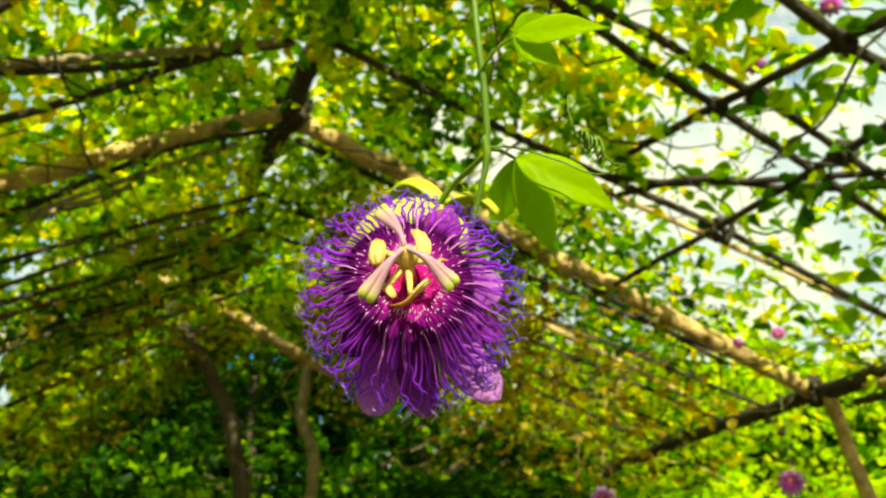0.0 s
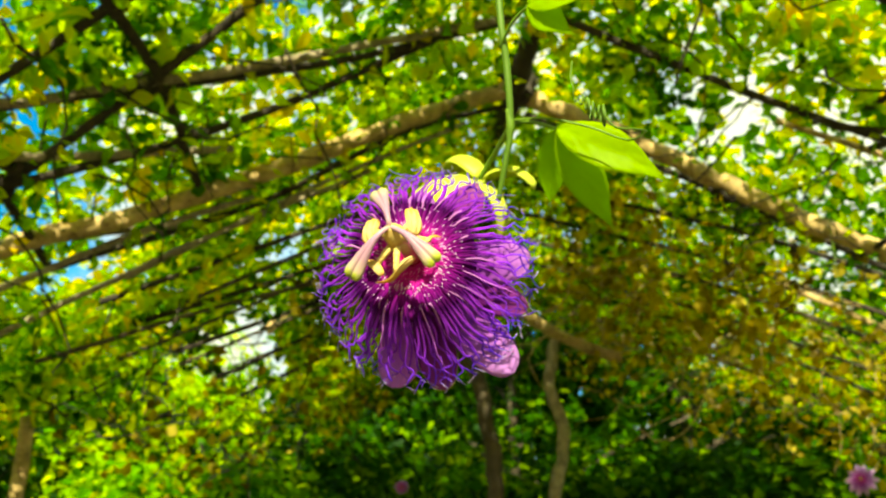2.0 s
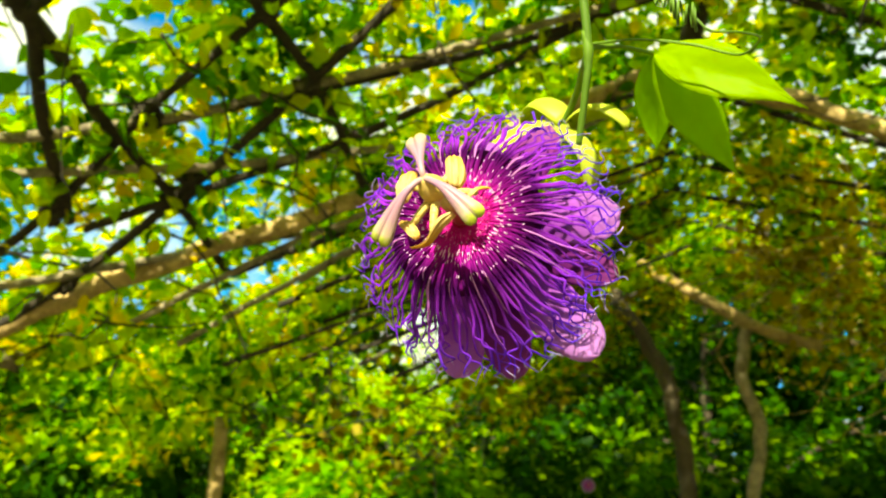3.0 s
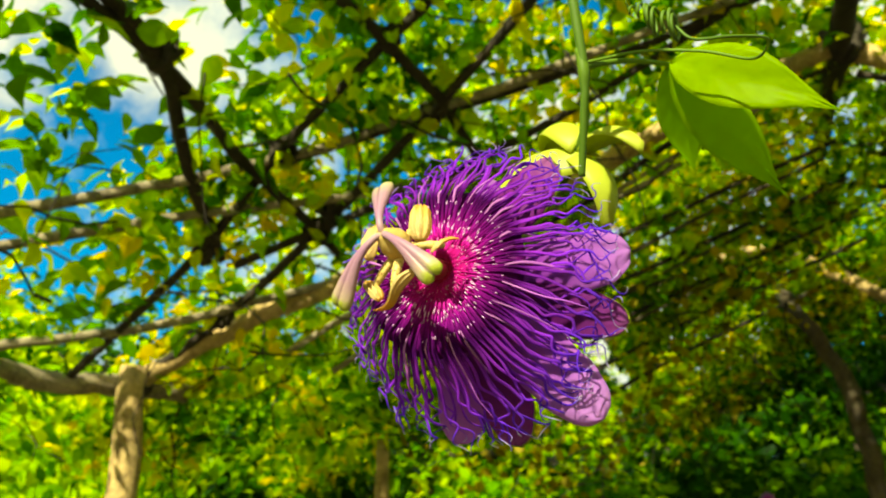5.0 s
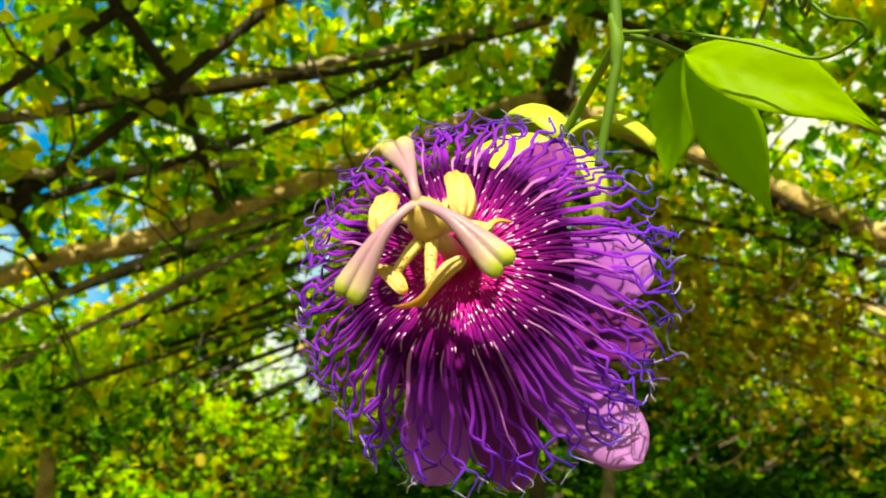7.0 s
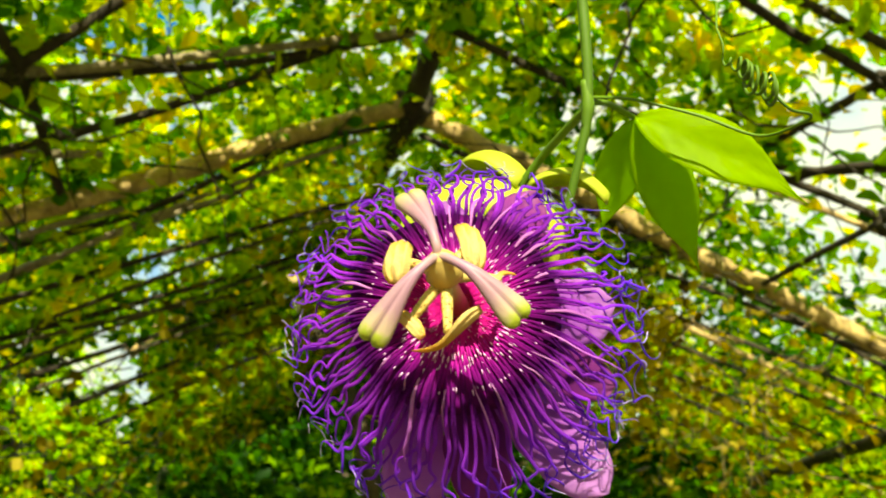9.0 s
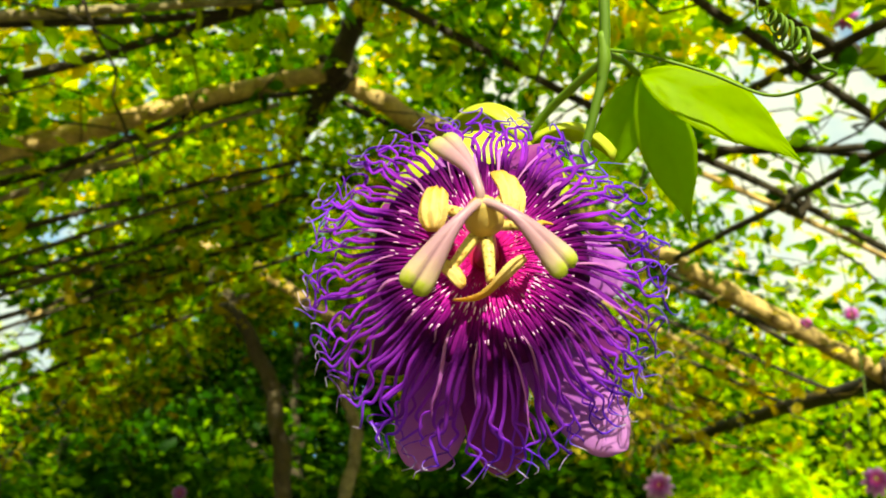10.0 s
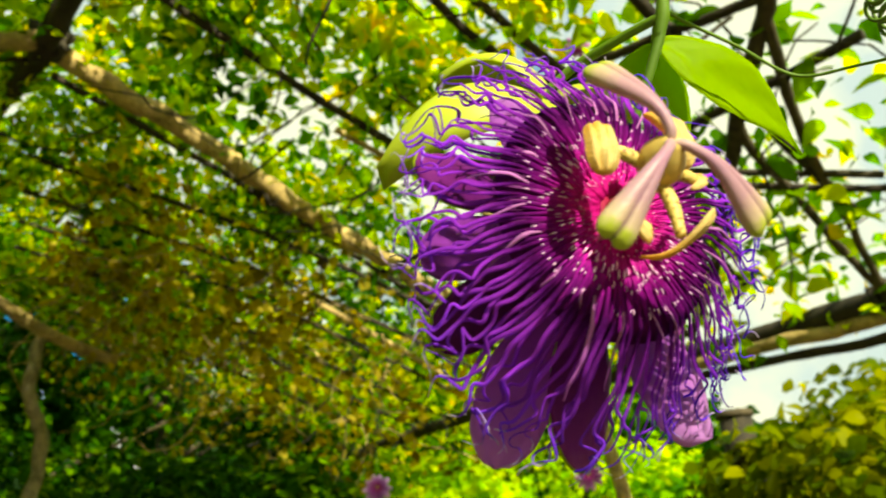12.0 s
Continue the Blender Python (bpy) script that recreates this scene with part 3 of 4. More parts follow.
stick("hanging_twig", [(-1.78, 3.0, 2.62), (-1.80, 3.0, 2.5), (-1.78, 3.0, 2.38), (-1.77, 3.0, 2.30)], 0.010, M_PALE, "bare hanging twig", 10)
stick("hanging_twig", [(-2.1, 3.05, 2.44), (-1.8, 3.0, 2.52), (-1.3, 3.1, 2.66)], 0.010, M_LATH, "bare twig", 10)


# ---------------------------------------------------------------- vine canopy over the pergola
def canopy(name, side, count, seed, thin, label, first=0.35, last=5.6, big=1.0):
    rng = np.random.default_rng(seed)
    got = []
    while len(got) < count:
        x, y = rng.uniform(0.0, 2.5), rng.uniform(first, last)
        clump = noise.noise((x * 2.3 + 9 * side, y * 2.3, seed)) * 0.9 + noise.noise((x * 6 + 5 * side, y * 6, seed + 4.0)) * 0.7
        if rng.uniform() > thin(x, y) * (0.60 + 1.0 * clump):
            continue
        drop = abs(rng.normal(0, 0.09)) * (1 if rng.uniform() < 0.88 else -0.8)
        got.append((side * x, y, 3.3 - (0.59 if side < 0 else 0.47) * x + 0.03 + drop))
    p = np.array(got)
    face = np.tile([side * 0.5, 0.0, 0.85], (len(p), 1))
    ob = scatter(name, p, face, big * rng.uniform(0.030, 0.080, len(p)), M_CANOPY, seed + 1, 0.6, first > 0)
    return tagged(ob, label, "vine leaves", kind="stuff")


def near_rafter(x, y, points):
    """Whether the place lies in the strip from which sunlight falls on a rafter through these (x, y)."""
    line = np.interp(x, [p[0] for p in points], [p[1] for p in points])
    return -0.34 < y - line < 0.0


def thin_left(x, y):
    if near_rafter(x, y, [(0.0, 2.68), (0.5, 2.46), (1.0, 2.25), (2.0, 1.75)]):
        return 1.1 if x < 1.2 else 0.35
    if 4.1 < y < 4.62 and x < 1.0:
        return 0.3
    if y > 3.2 and x > 1.4:
        return 0.05
    if y < 1.2 and x > 1.05:
        return 0.16 if x > 1.4 or y < 1.0 else 0.4
    return 1.15 if y < 1.9 else 1.3


def thin_right(x, y):
    if near_rafter(x, y, [(0.0, 2.74), (0.5, 2.80), (0.94, 2.90), (1.46, 2.98), (2.22, 3.11)]):
        return 0.4 if x < 0.8 else 0.2
    if 2.9 < y < 3.9 and x > 1.05:
        return 0.17
    if x > 1.15 and y < 2.7:
        return 0.16
    if 4.0 < y < 4.62 and x < 0.3:
        return 0.3
    if y > 3.9 and x > 1.0:
        return 0.3
    return 0.85 if x > 0.75 and y < 2.6 else 1.3


# unseen roof leaves added to cut skylight, with a gap for the flower's sun
def thin_unseen(x, y):
    return 0.0 if math.hypot(x - 0.12, y + 2.2) < 0.85 else 1.2


canopy("canopy_leaves", -1, 26000, 21, thin_left, "sunlit yellow-green vine leaves over the pergola roof")
canopy("canopy_leaves", 1, 20000, 31, thin_right, "sunlit yellow-green vine leaves over the pergola roof")
# unseen stretch behind the camera, added to block skylight
canopy("canopy_leaves", -1, 5200, 23, lambda x, y: 0.0 if math.hypot(x + 0.12, y + 2.2) < 0.85 else 1.2, "sunlit yellow-green vine leaves over the pergola roof", -2.6, 0.3, 1.5)
canopy("canopy_leaves", 1, 5000, 33, thin_unseen, "sunlit yellow-green vine leaves over the pergola roof", -2.6, 0.3, 1.5)


def shade_layer():
    """Leaves added above the far end of the roof to block the sun and keep it in shade."""
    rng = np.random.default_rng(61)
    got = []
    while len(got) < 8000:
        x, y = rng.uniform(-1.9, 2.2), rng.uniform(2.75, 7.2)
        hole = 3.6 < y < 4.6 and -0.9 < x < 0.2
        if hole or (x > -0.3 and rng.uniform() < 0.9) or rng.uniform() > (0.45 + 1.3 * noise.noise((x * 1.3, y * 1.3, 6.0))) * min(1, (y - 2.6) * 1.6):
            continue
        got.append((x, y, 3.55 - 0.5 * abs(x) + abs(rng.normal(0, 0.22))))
    for _ in range(900):  # more leaves added along the ridge to shade the roof beside it
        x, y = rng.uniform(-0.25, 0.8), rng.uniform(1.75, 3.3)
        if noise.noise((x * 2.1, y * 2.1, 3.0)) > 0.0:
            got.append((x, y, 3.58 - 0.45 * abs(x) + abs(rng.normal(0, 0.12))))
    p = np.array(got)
    return tagged(scatter("shade_layer_leaves", p, np.tile([0, 0, 1.0], (len(p), 1)), rng.uniform(0.05, 0.11, len(p)), M_SHADE, 62, 0.6), "dark green leaf layer added above the pergola's far end to shade it", "leaves", kind="stuff")


shade_layer()


def spray():
    """Larger green leaves that stand out against the sky at the open edges of the roof."""
    rng = np.random.default_rng(81)
    got = []
    for cx, cy in [(1.35, 0.75), (1.55, 1.0), (1.15, 0.6), (1.75, 1.15), (1.05, 0.95), (1.5, 0.55), (1.9, 1.3), (1.3, 1.2)]:
        for _ in range(34):
            x, y = cx + rng.normal(0, 0.13), cy + rng.normal(0, 0.13)
            got.append((-x, y, 3.3 - 0.59 * x + rng.normal(0.02, 0.07)))
    for cx, cy in [(1.6, 1.2), (1.9, 1.5), (2.1, 1.8), (1.75, 1.75), (2.2, 1.35), (1.5, 1.95), (2.0, 2.1), (1.35, 1.4)]:
        for _ in range(42):
            x, y = cx + rng.normal(0, 0.14), cy + rng.normal(0, 0.14)
            got.append((x, y, 3.3 - 0.47 * x + rng.normal(0.0, 0.09)))
    p = np.array(got)
    return tagged(scatter("edge_leaves", p, np.tile([0, 0, 1.0], (len(p), 1)), rng.uniform(0.055, 0.11, len(p)), M_EDGE, 82, 0.6, True), "larger green vine leaves at the open edge of the roof", "vine leaves", kind="stuff")


spray()


def tangle(name, count, seed, area, material, label):
    """Thin vine stems trailing through the roof, as one mesh; area gives a start place."""
    rng = np.random.default_rng(seed)
    bm = bmesh.new()
    for _ in range(count):
        p = np.array(area(rng))
        d = rng.normal(size=3) * (1, 1, 0.35)
        d /= np.linalg.norm(d)
        pts = [p]
        for _ in range(7):
            d = d + 0.45 * rng.normal(size=3) * (1, 1, 0.7) + (0, 0, -0.04)
            d /= np.linalg.norm(d)
            p = p + d * rng.uniform(0.05, 0.13)
            pts.append(p)
        r = rng.uniform(0.0018, 0.006)
        tube(pts, [r, r * 0.5], 4, bm)
    return tagged(part(name, bm, material, None, label), category="vine stems", kind="stuff")


def on_roof(side, x0, x1, y0, y1, under=0.1):
    def place(rng):
        x, y = rng.uniform(x0, x1), rng.uniform(y0, y1)
        return (side * x, y, 3.3 - (0.59 if side < 0 else 0.47) * x - rng.uniform(-0.06, under))
    return place


tangle("vine_stems", 230, 41, on_roof(-1, 0.1, 2.2, 1.0, 6.0), M_LATH, "thin dark vine stems tangled through the roof")
tangle("vine_stems", 200, 42, on_roof(1, 0.1, 2.2, 1.0, 6.0), M_LATH, "thin dark vine stems tangled through the roof")
tangle("dry_vine_stems", 100, 43, on_roof(1, 0.2, 1.7, 2.9, 5.2, 0.45), M_POLE, "dry brown vine stems hanging under the roof")


def dry_leaves():
    rng = np.random.default_rng(51)
    place, deep = on_roof(1, 0.2, 1.9, 2.9, 5.6, 0.5), on_roof(1, 0.1, 1.15, 3.2, 4.6, 0.42)
    p = np.array([place(rng) for _ in range(1700)] + [deep(rng) for _ in range(1300)] + [on_roof(-1, 0.1, 2.0, 3.0, 5.4, 0.3)(rng) for _ in range(1100)])
    clump = np.array([noise.noise(q * 3.1) for q in p])
    p = p[clump > -0.12]
    return tagged(scatter("dry_leaves", p, np.tile([0, 0, 1.0], (len(p), 1)), rng.uniform(0.025, 0.075, len(p)), M_DRY, 52, 0.9), "withered brown leaves caught under the roof", "dry leaves", kind="stuff")


dry_leaves()

# ---------------------------------------------------------------- trees and bushes round the pergola
def clump_leaves(name, spots, count, size, material, seed, label, flat=0.8):
    """Leaves gathered round several centres, each given as (x, y, z, radius)."""
    rng = np.random.default_rng(seed)
    spots = np.array(spots, float)
    share = spots[:, 3] ** 2
    pick = rng.choice(len(spots), count, p=share / share.sum())
    d = rng.normal(size=(count, 3))
    d /= np.linalg.norm(d, axis=1)[:, None]
    r = spots[pick, 3] * (0.55 + 0.45 * rng.uniform(size=count) ** 0.5)
    r *= 1 + 0.25 * np.sin(7 * d[:, 0] + 3 * pick) * np.sin(6 * d[:, 2] + pick)
    p = spots[pick, :3] + d * r[:, None] * (1, 1, flat)
    keep = p[:, 2] > 0.02
    return tagged(scatter(name, p[keep], d[keep] + (0, 0, 0.5), rng.uniform(0.6, 1.4, keep.sum()) * size, material, seed, 0.6), label, "leaves", kind="stuff")


def tree(x, y, height, spread, seed, material, label, count=9000, size=0.085):
    rng = random.Random(seed)
    base = tagged(new("tree"), label, "tree", "trees round the pergola")
    base.location = (x, y, 0)
    bm = tube(spline([(0, 0, -0.1), (0.06, 0.04, height * 0.3), (-0.05, 0.08, height * 0.62), (0.02, 0, height * 0.9)], 16), [0.10, 0.07, 0.05, 0.02], 8)
    spots = [(0, 0, height * 0.82, spread * 0.55)]
    for k in range(9):
        a, up = rng.uniform(0, 6.28), rng.uniform(0.22, 0.8)
        out = spread * rng.uniform(0.5, 0.95)
        tip = (out * math.cos(a), out * math.sin(a), height * (up + 0.16))
        tube(spline([(0, 0.05, height * up), (tip[0] * 0.5, tip[1] * 0.5, height * (up + 0.1)), tip], 8), [0.035, 0.012], 6, bm)
        spots.append((*tip, spread * rng.uniform(0.34, 0.55)))
    part("trunk", bm, M_TRUNK, base)
    crown = clump_leaves("crown", spots, count, size, material, seed, "")
    for key in ("category", "kind", "label"):
        if key in crown:
            del crown[key]
    crown.parent = base
    return base


# trees with y below 0 are unseen, added to cut the skylight
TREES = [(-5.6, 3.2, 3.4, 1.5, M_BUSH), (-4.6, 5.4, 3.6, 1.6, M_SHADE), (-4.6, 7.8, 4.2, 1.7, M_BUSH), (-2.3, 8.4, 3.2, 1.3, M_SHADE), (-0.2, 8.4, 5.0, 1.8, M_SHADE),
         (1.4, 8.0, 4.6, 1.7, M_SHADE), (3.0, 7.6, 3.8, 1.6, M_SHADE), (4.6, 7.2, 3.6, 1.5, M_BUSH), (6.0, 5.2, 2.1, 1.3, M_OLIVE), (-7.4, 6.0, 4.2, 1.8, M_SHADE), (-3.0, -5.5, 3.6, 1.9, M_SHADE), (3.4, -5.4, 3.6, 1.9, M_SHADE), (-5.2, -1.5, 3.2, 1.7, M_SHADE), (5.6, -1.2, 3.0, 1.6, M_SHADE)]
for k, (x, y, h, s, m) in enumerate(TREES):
    tree(x, y, h, s, 100 + k, m, "unseen leafy tree added behind the camera to cut skylight" if y < 0 else "leafy green tree in sunlight behind the pergola" if m == M_BUSH else "olive-green leafy tree in sunlight behind the pergola" if m == M_OLIVE else "leafy tree behind the pergola, shade put into its dark green leaf colour")


def bush(x, y, height, spread, seed, material, label, count=6500, size=0.085):
    rng = random.Random(seed)
    spots = [(x + rng.uniform(-1, 1) * spread * 0.6, y + rng.uniform(-1, 1) * spread * 0.5, height * rng.uniform(0.25, 0.8), spread * rng.uniform(0.35, 0.55)) for _ in range(11)]
    ob = clump_leaves("bush", spots, count, size, material, seed, label)
    return tagged(ob, category="bush", group="bushes beside the pergola")


# M_SHADE bushes carry shade in their leaf colour, even outside the roof
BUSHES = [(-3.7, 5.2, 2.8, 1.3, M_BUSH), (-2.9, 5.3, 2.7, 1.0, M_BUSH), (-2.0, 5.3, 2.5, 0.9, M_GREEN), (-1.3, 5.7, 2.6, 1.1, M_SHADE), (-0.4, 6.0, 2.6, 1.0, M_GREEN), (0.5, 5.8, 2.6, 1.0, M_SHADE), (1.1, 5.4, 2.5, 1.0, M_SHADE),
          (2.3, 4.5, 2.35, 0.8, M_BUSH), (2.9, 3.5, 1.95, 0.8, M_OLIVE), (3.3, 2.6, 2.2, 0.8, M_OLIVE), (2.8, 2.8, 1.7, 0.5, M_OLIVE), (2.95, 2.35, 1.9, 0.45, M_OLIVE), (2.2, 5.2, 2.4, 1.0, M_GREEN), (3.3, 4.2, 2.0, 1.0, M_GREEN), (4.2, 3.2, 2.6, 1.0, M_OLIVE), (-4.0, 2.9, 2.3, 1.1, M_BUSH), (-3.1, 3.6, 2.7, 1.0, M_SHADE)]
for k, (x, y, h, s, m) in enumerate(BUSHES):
    bush(x, y, h, s, 300 + k, m, "sunlit yellow-green bush beside the pergola" if m == M_BUSH else "sunlit olive-green bush beside the pergola" if m == M_OLIVE else "mid-green bush behind the pergola" if m == M_GREEN else "dark green bush with shade put into its leaf colour")


def stand_in_post(x, y, height):
    """A thick dark capped post, added to stand in for an unidentified dark patch among the bushes."""
    post = tagged(new("stand_in_post"), "thick dark post standing in for an unidentified dark patch among olive bushes", "post")
    post.location = (x, y, 0)
    part("shaft", tube(spline([(0, 0, -0.1), (0.01, 0, height * 0.5), (-0.01, 0.01, height)], 14), [0.09, 0.082, 0.08, 0.076], 12), M_LATH, post)
    part("cap", tube([(-0.01, 0.01, height), (-0.01, 0.01, height + 0.025), (-0.01, 0.01, height + 0.035)], [0.088, 0.088, 0.06], 12), M_TRUNK, post, "weathered flat cap")


stand_in_post(3.0, 2.98, 2.06)


def far_woods():
    """A belt of leaves that closes the view behind the trees."""
    rng = np.random.default_rng(71)
    n = 56000
    a = rng.uniform(-1.25, 1.15, n)
    top = 3.4 + 1.3 * np.array([noise.noise((3.0 * v, 1.7, 0.4)) for v in a]) - 2.2 * np.clip(a - 0.45, 0, 1)
    far = rng.uniform(8.6, 11.0, n)
    z = top * rng.uniform(0.0, 1.0, n) ** 0.8 * (0.9 + 0.035 * (far - 8.6) * 4)
    p = np.stack([far * np.sin(a), far * np.cos(a), z], -1)
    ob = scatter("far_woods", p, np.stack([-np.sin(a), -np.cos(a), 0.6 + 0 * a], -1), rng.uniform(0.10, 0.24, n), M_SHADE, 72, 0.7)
    return tagged(ob, "dark green woods behind the garden", "woods", kind="stuff")


far_woods()

# ---------------------------------------------------------------- the passion vine shoot
CM = 0.01
HEART = Vector((0.0060, 0.0272, 1.5960))
TO_WORLD = pose(*HEART, 90, 0, 0)


def at(u, v, n):
    """A place given in centimetres: right of, above and in front of the flower's heart."""
    return np.array(TO_WORLD @ Vector((u * CM, v * CM, n * CM)))


def local(u, v, n):
    return np.array((u, v, n)) * CM


vine = tagged(new("passion_vine"), "hanging green passion vine shoot with lobed leaves and a coiled tendril", "vine")
part("stem", tube(spline([(0.14, 1.32, 3.36), (0.12, 0.9, 3.2), (0.06, 0.3, 2.75), at(4.2, 60, 0.5), at(4.5, 30, 0.3), at(4.55, 16, 0.0), at(4.9, 11.5, -0.9), at(5.0, 8.3, -1.9), at(4.7, 6.6, -2.6), at(4.2, 4.6, -3.6)], 120), [0.0022, 0.0020, 0.0019, 0.0019, 0.0021, 0.0018, 0.0015], 12), M_STEM, vine, "slender green stem")
part("node_joint", tube(spline([at(4.9, 9.2, -1.6), at(5.0, 8.3, -1.9), at(4.9, 7.5, -2.2)], 8), [0.0016, 0.0025, 0.0017], 10), M_STEM, vine)
part("leaf_stalk", tube(spline([at(5.0, 8.5, -1.9), at(6.2, 9.3, -3.4), at(7.6, 9.8, -5.2)], 20), [0.0013, 0.0010], 8), M_STEM, vine)


def lobe(tip, root, half, bend, name="leaf_lobe", turn=0.0, label=""):
    """One pointed lobe of a leaf, from the root to the tip; bend bows it, turn rolls it about its midrib."""
    a, b = np.array(root), np.array(tip)
    d = b - a
    length = np.linalg.norm(d)
    d /= length
    face = np.array((0.05, -0.92, -0.30))
    side = np.cross(d, face)
    side /= np.linalg.norm(side)
    up = np.cross(side, d)
    c, s_ = math.cos(turn), math.sin(turn)
    side, up = c * side + s_ * up, c * up - s_ * side

    def spine(s):
        return a + d * (length * s) + up * (bend * 4 * s * (1 - s) * length), side, up

    def wide(s):
        body = math.sin(math.pi * s ** 0.78) ** (0.8 + 0.9 * s) * (1 - 0.12 * s) if 0 < s < 1 else 0.0
        return half * 1.12 * max(body, 0.0) * (1 + 0.03 * (2 * abs((s * 17) % 1 - 0.5)))

    return blade(52, 10, wide, lambda s, c: half * (0.20 * abs(c) - 0.08 * c * c + 0.05 * math.sin(9 * s + 3 * c) + 0.018 * math.sin(34 * s - 9 * abs(c))), spine)


def vine_leaf(name, joint, lobes, label):
    """Several lobes that meet at one joint: one leaf, one mesh."""
    bm = bmesh.new()
    for tip, half, bend, turn in lobes:
        piece = lobe(tip, joint, half, bend, turn=turn)
        me = bpy.data.meshes.new("lobe")
        piece.to_mesh(me)
        piece.free()
        bm.from_mesh(me)
        bpy.data.meshes.remove(me)
    ob = thicken(part(name, bm, M_LEAF, vine, label), 0.0002)
    for tip, half, bend, turn in lobes:
        a, b = np.array(joint), np.array(tip)
        part("vein", tube(spline([a, (a + b) / 2, a * 0.04 + b * 0.96], 8), [0.00035, 0.00012], 5), M_LEAF, ob)
    return ob


JOINT = at(7.6, 9.8, -5.2)
vine_leaf("leaf", JOINT, [(at(14.0, 5.9, -5.2), 0.0118, 0.10, 0.10), (at(11.0, 5.0, -9.9), 0.0112, 0.05, -0.05), (at(7.1, 7.2, -10.6), 0.0092, 0.04, -0.2)], "three-lobed bright green leaf lit from behind")
vine_leaf("leaf", at(6.2, 13.6, 1.6), [(at(10.6, 12.2, 4.6), 0.0085, 0.06, 0.3), (at(8.6, 10.9, 2.4), 0.0075, 0.05, -0.2), (at(8.2, 15.2, 1.6), 0.007, 0.05, 0.1)], "young yellow-green leaf")
part("leaf_stalk", tube(spline([at(4.55, 12.5, -0.6), at(5.3, 13.3, 0.6), at(6.2, 13.6, 1.6)], 14), [0.0011, 0.0008], 8), M_STEM, vine)

coil = [at(5.0, 8.6, -1.8), at(7.0, 9.4, -3.2), at(9.4, 8.6, -3.0), at(11.3, 7.4, -2.4), at(12.1, 6.9, -0.6), at(11.3, 5.9, 1.6), at(10.3, 5.6, 2.4), at(9.75, 6.2, 2.5)]
part("tendril", tube(spline(coil, 60), [0.0007, 0.0005], 7), M_STEM, vine, "thin green tendril")
turns = []
for k in range(200):
    s = k / 199
    a = s * 2 * math.pi * 9.0
    r = 0.42 * (0.5 + 0.5 * math.sin(math.pi * min(1, 0.3 + 0.9 * s)) + 0.2 * math.sin(19 * s))
    turns.append(at(9.75 - 1.35 * s + 0.12 * math.sin(11 * s), 6.15 + 0.95 * s + r * math.cos(a), 2.5 + 0.35 * s + r * math.sin(a)))
turns += [at(8.3, 7.6, 2.9), at(8.15, 8.2, 2.95), at(8.3, 9.2, 2.9)]
part("tendril_coil", tube(turns, [0.00062, 0.00062, 0.00055, 0.0004], 6), M_STEM, vine, "tightly coiled green tendril")

# ---------------------------------------------------------------- the passion flower
flower = tagged(new("passion_flower"), "open purple passion flower with wavy violet filaments and yellow anthers", "flower")
flower.matrix_world = TO_WORLD
RNG = random.Random(11)
part("flower_stalk", tube(spline([local(4.95, 8.2, -1.9), local(4.4, 8.2, -3.6), local(3.6, 7.9, -5.6), local(2.4, 6.4, -6.6), local(1.1, 3.4, -5.2), local(0.15, 0.5, -3.2), local(0.0, 0.0, -2.3)], 40), [0.0016, 0.0017, 0.0021, 0.003], 10), M_STEM, flower, "curved green flower stalk")


def tepal(phi, reach, back, half, name, material, label, cup=0.25, twist=0.0, blunt=0.55):
    """A petal or sepal at the angle phi, arching back from the flower's heart."""
    c, s_ = math.cos(radians(phi)), math.sin(radians(phi))
    out, side = np.array((c, s_, 0.0)), np.array((-s_, c, 0.0))

    def spine(s):
        r = 0.9 + (reach - 0.9) * (s - 0.10 * s * s) / 0.90
        n = -0.55 - (back - 0.55) * s ** 0.5
        slope_ = np.array((*(out[:2] * (reach - 0.9)), -(back - 0.55) * 0.5 * max(s, 0.05) ** -0.5))
        slope_ /= np.linalg.norm(slope_)
        up = np.cross(slope_, side)
        w = twist * s
        sd = side * math.cos(w) + up * math.sin(w)
        return (out * r + np.array((0, 0, n))) * CM, sd, np.cross(slope_, sd)

    def wide(s):
        rise = min(1.0, 0.34 + 1.35 * s)
        tip = math.sqrt(max(0.0, 1 - max(0.0, (s - blunt) / (1 - blunt)) ** 2.3))
        return half * CM * rise * tip * (1 + 0.02 * math.sin(31 * s + phi))

    ph = phi * 0.7
    bm = blade(44, 10, wide, lambda s, c_: CM * half * (-cup * c_ * c_ * (1 - 0.5 * s) + 0.05 * math.sin(7 * c_ + ph) * s + 0.06 * math.sin(9 * s + 2.5 * c_ + ph)), spine)
    return thicken(part(name, bm, material, flower, label), 0.0005)


# pale petals alternate with darker, green-backed sepals
for phi, reach, back, half in ((-46, 7.1, 3.4, 1.2), (-106, 5.8, 4.6, 1.16), (14, 6.05, 4.2, 1.25), (92, 5.4, 3.8, 0.95), (172, 3.3, 4.6, 0.95)):
    tepal(phi, reach, back, half, "petal", M_PETAL, "pale mauve rounded petal", twist=RNG.uniform(-0.15, 0.15), blunt=0.62)
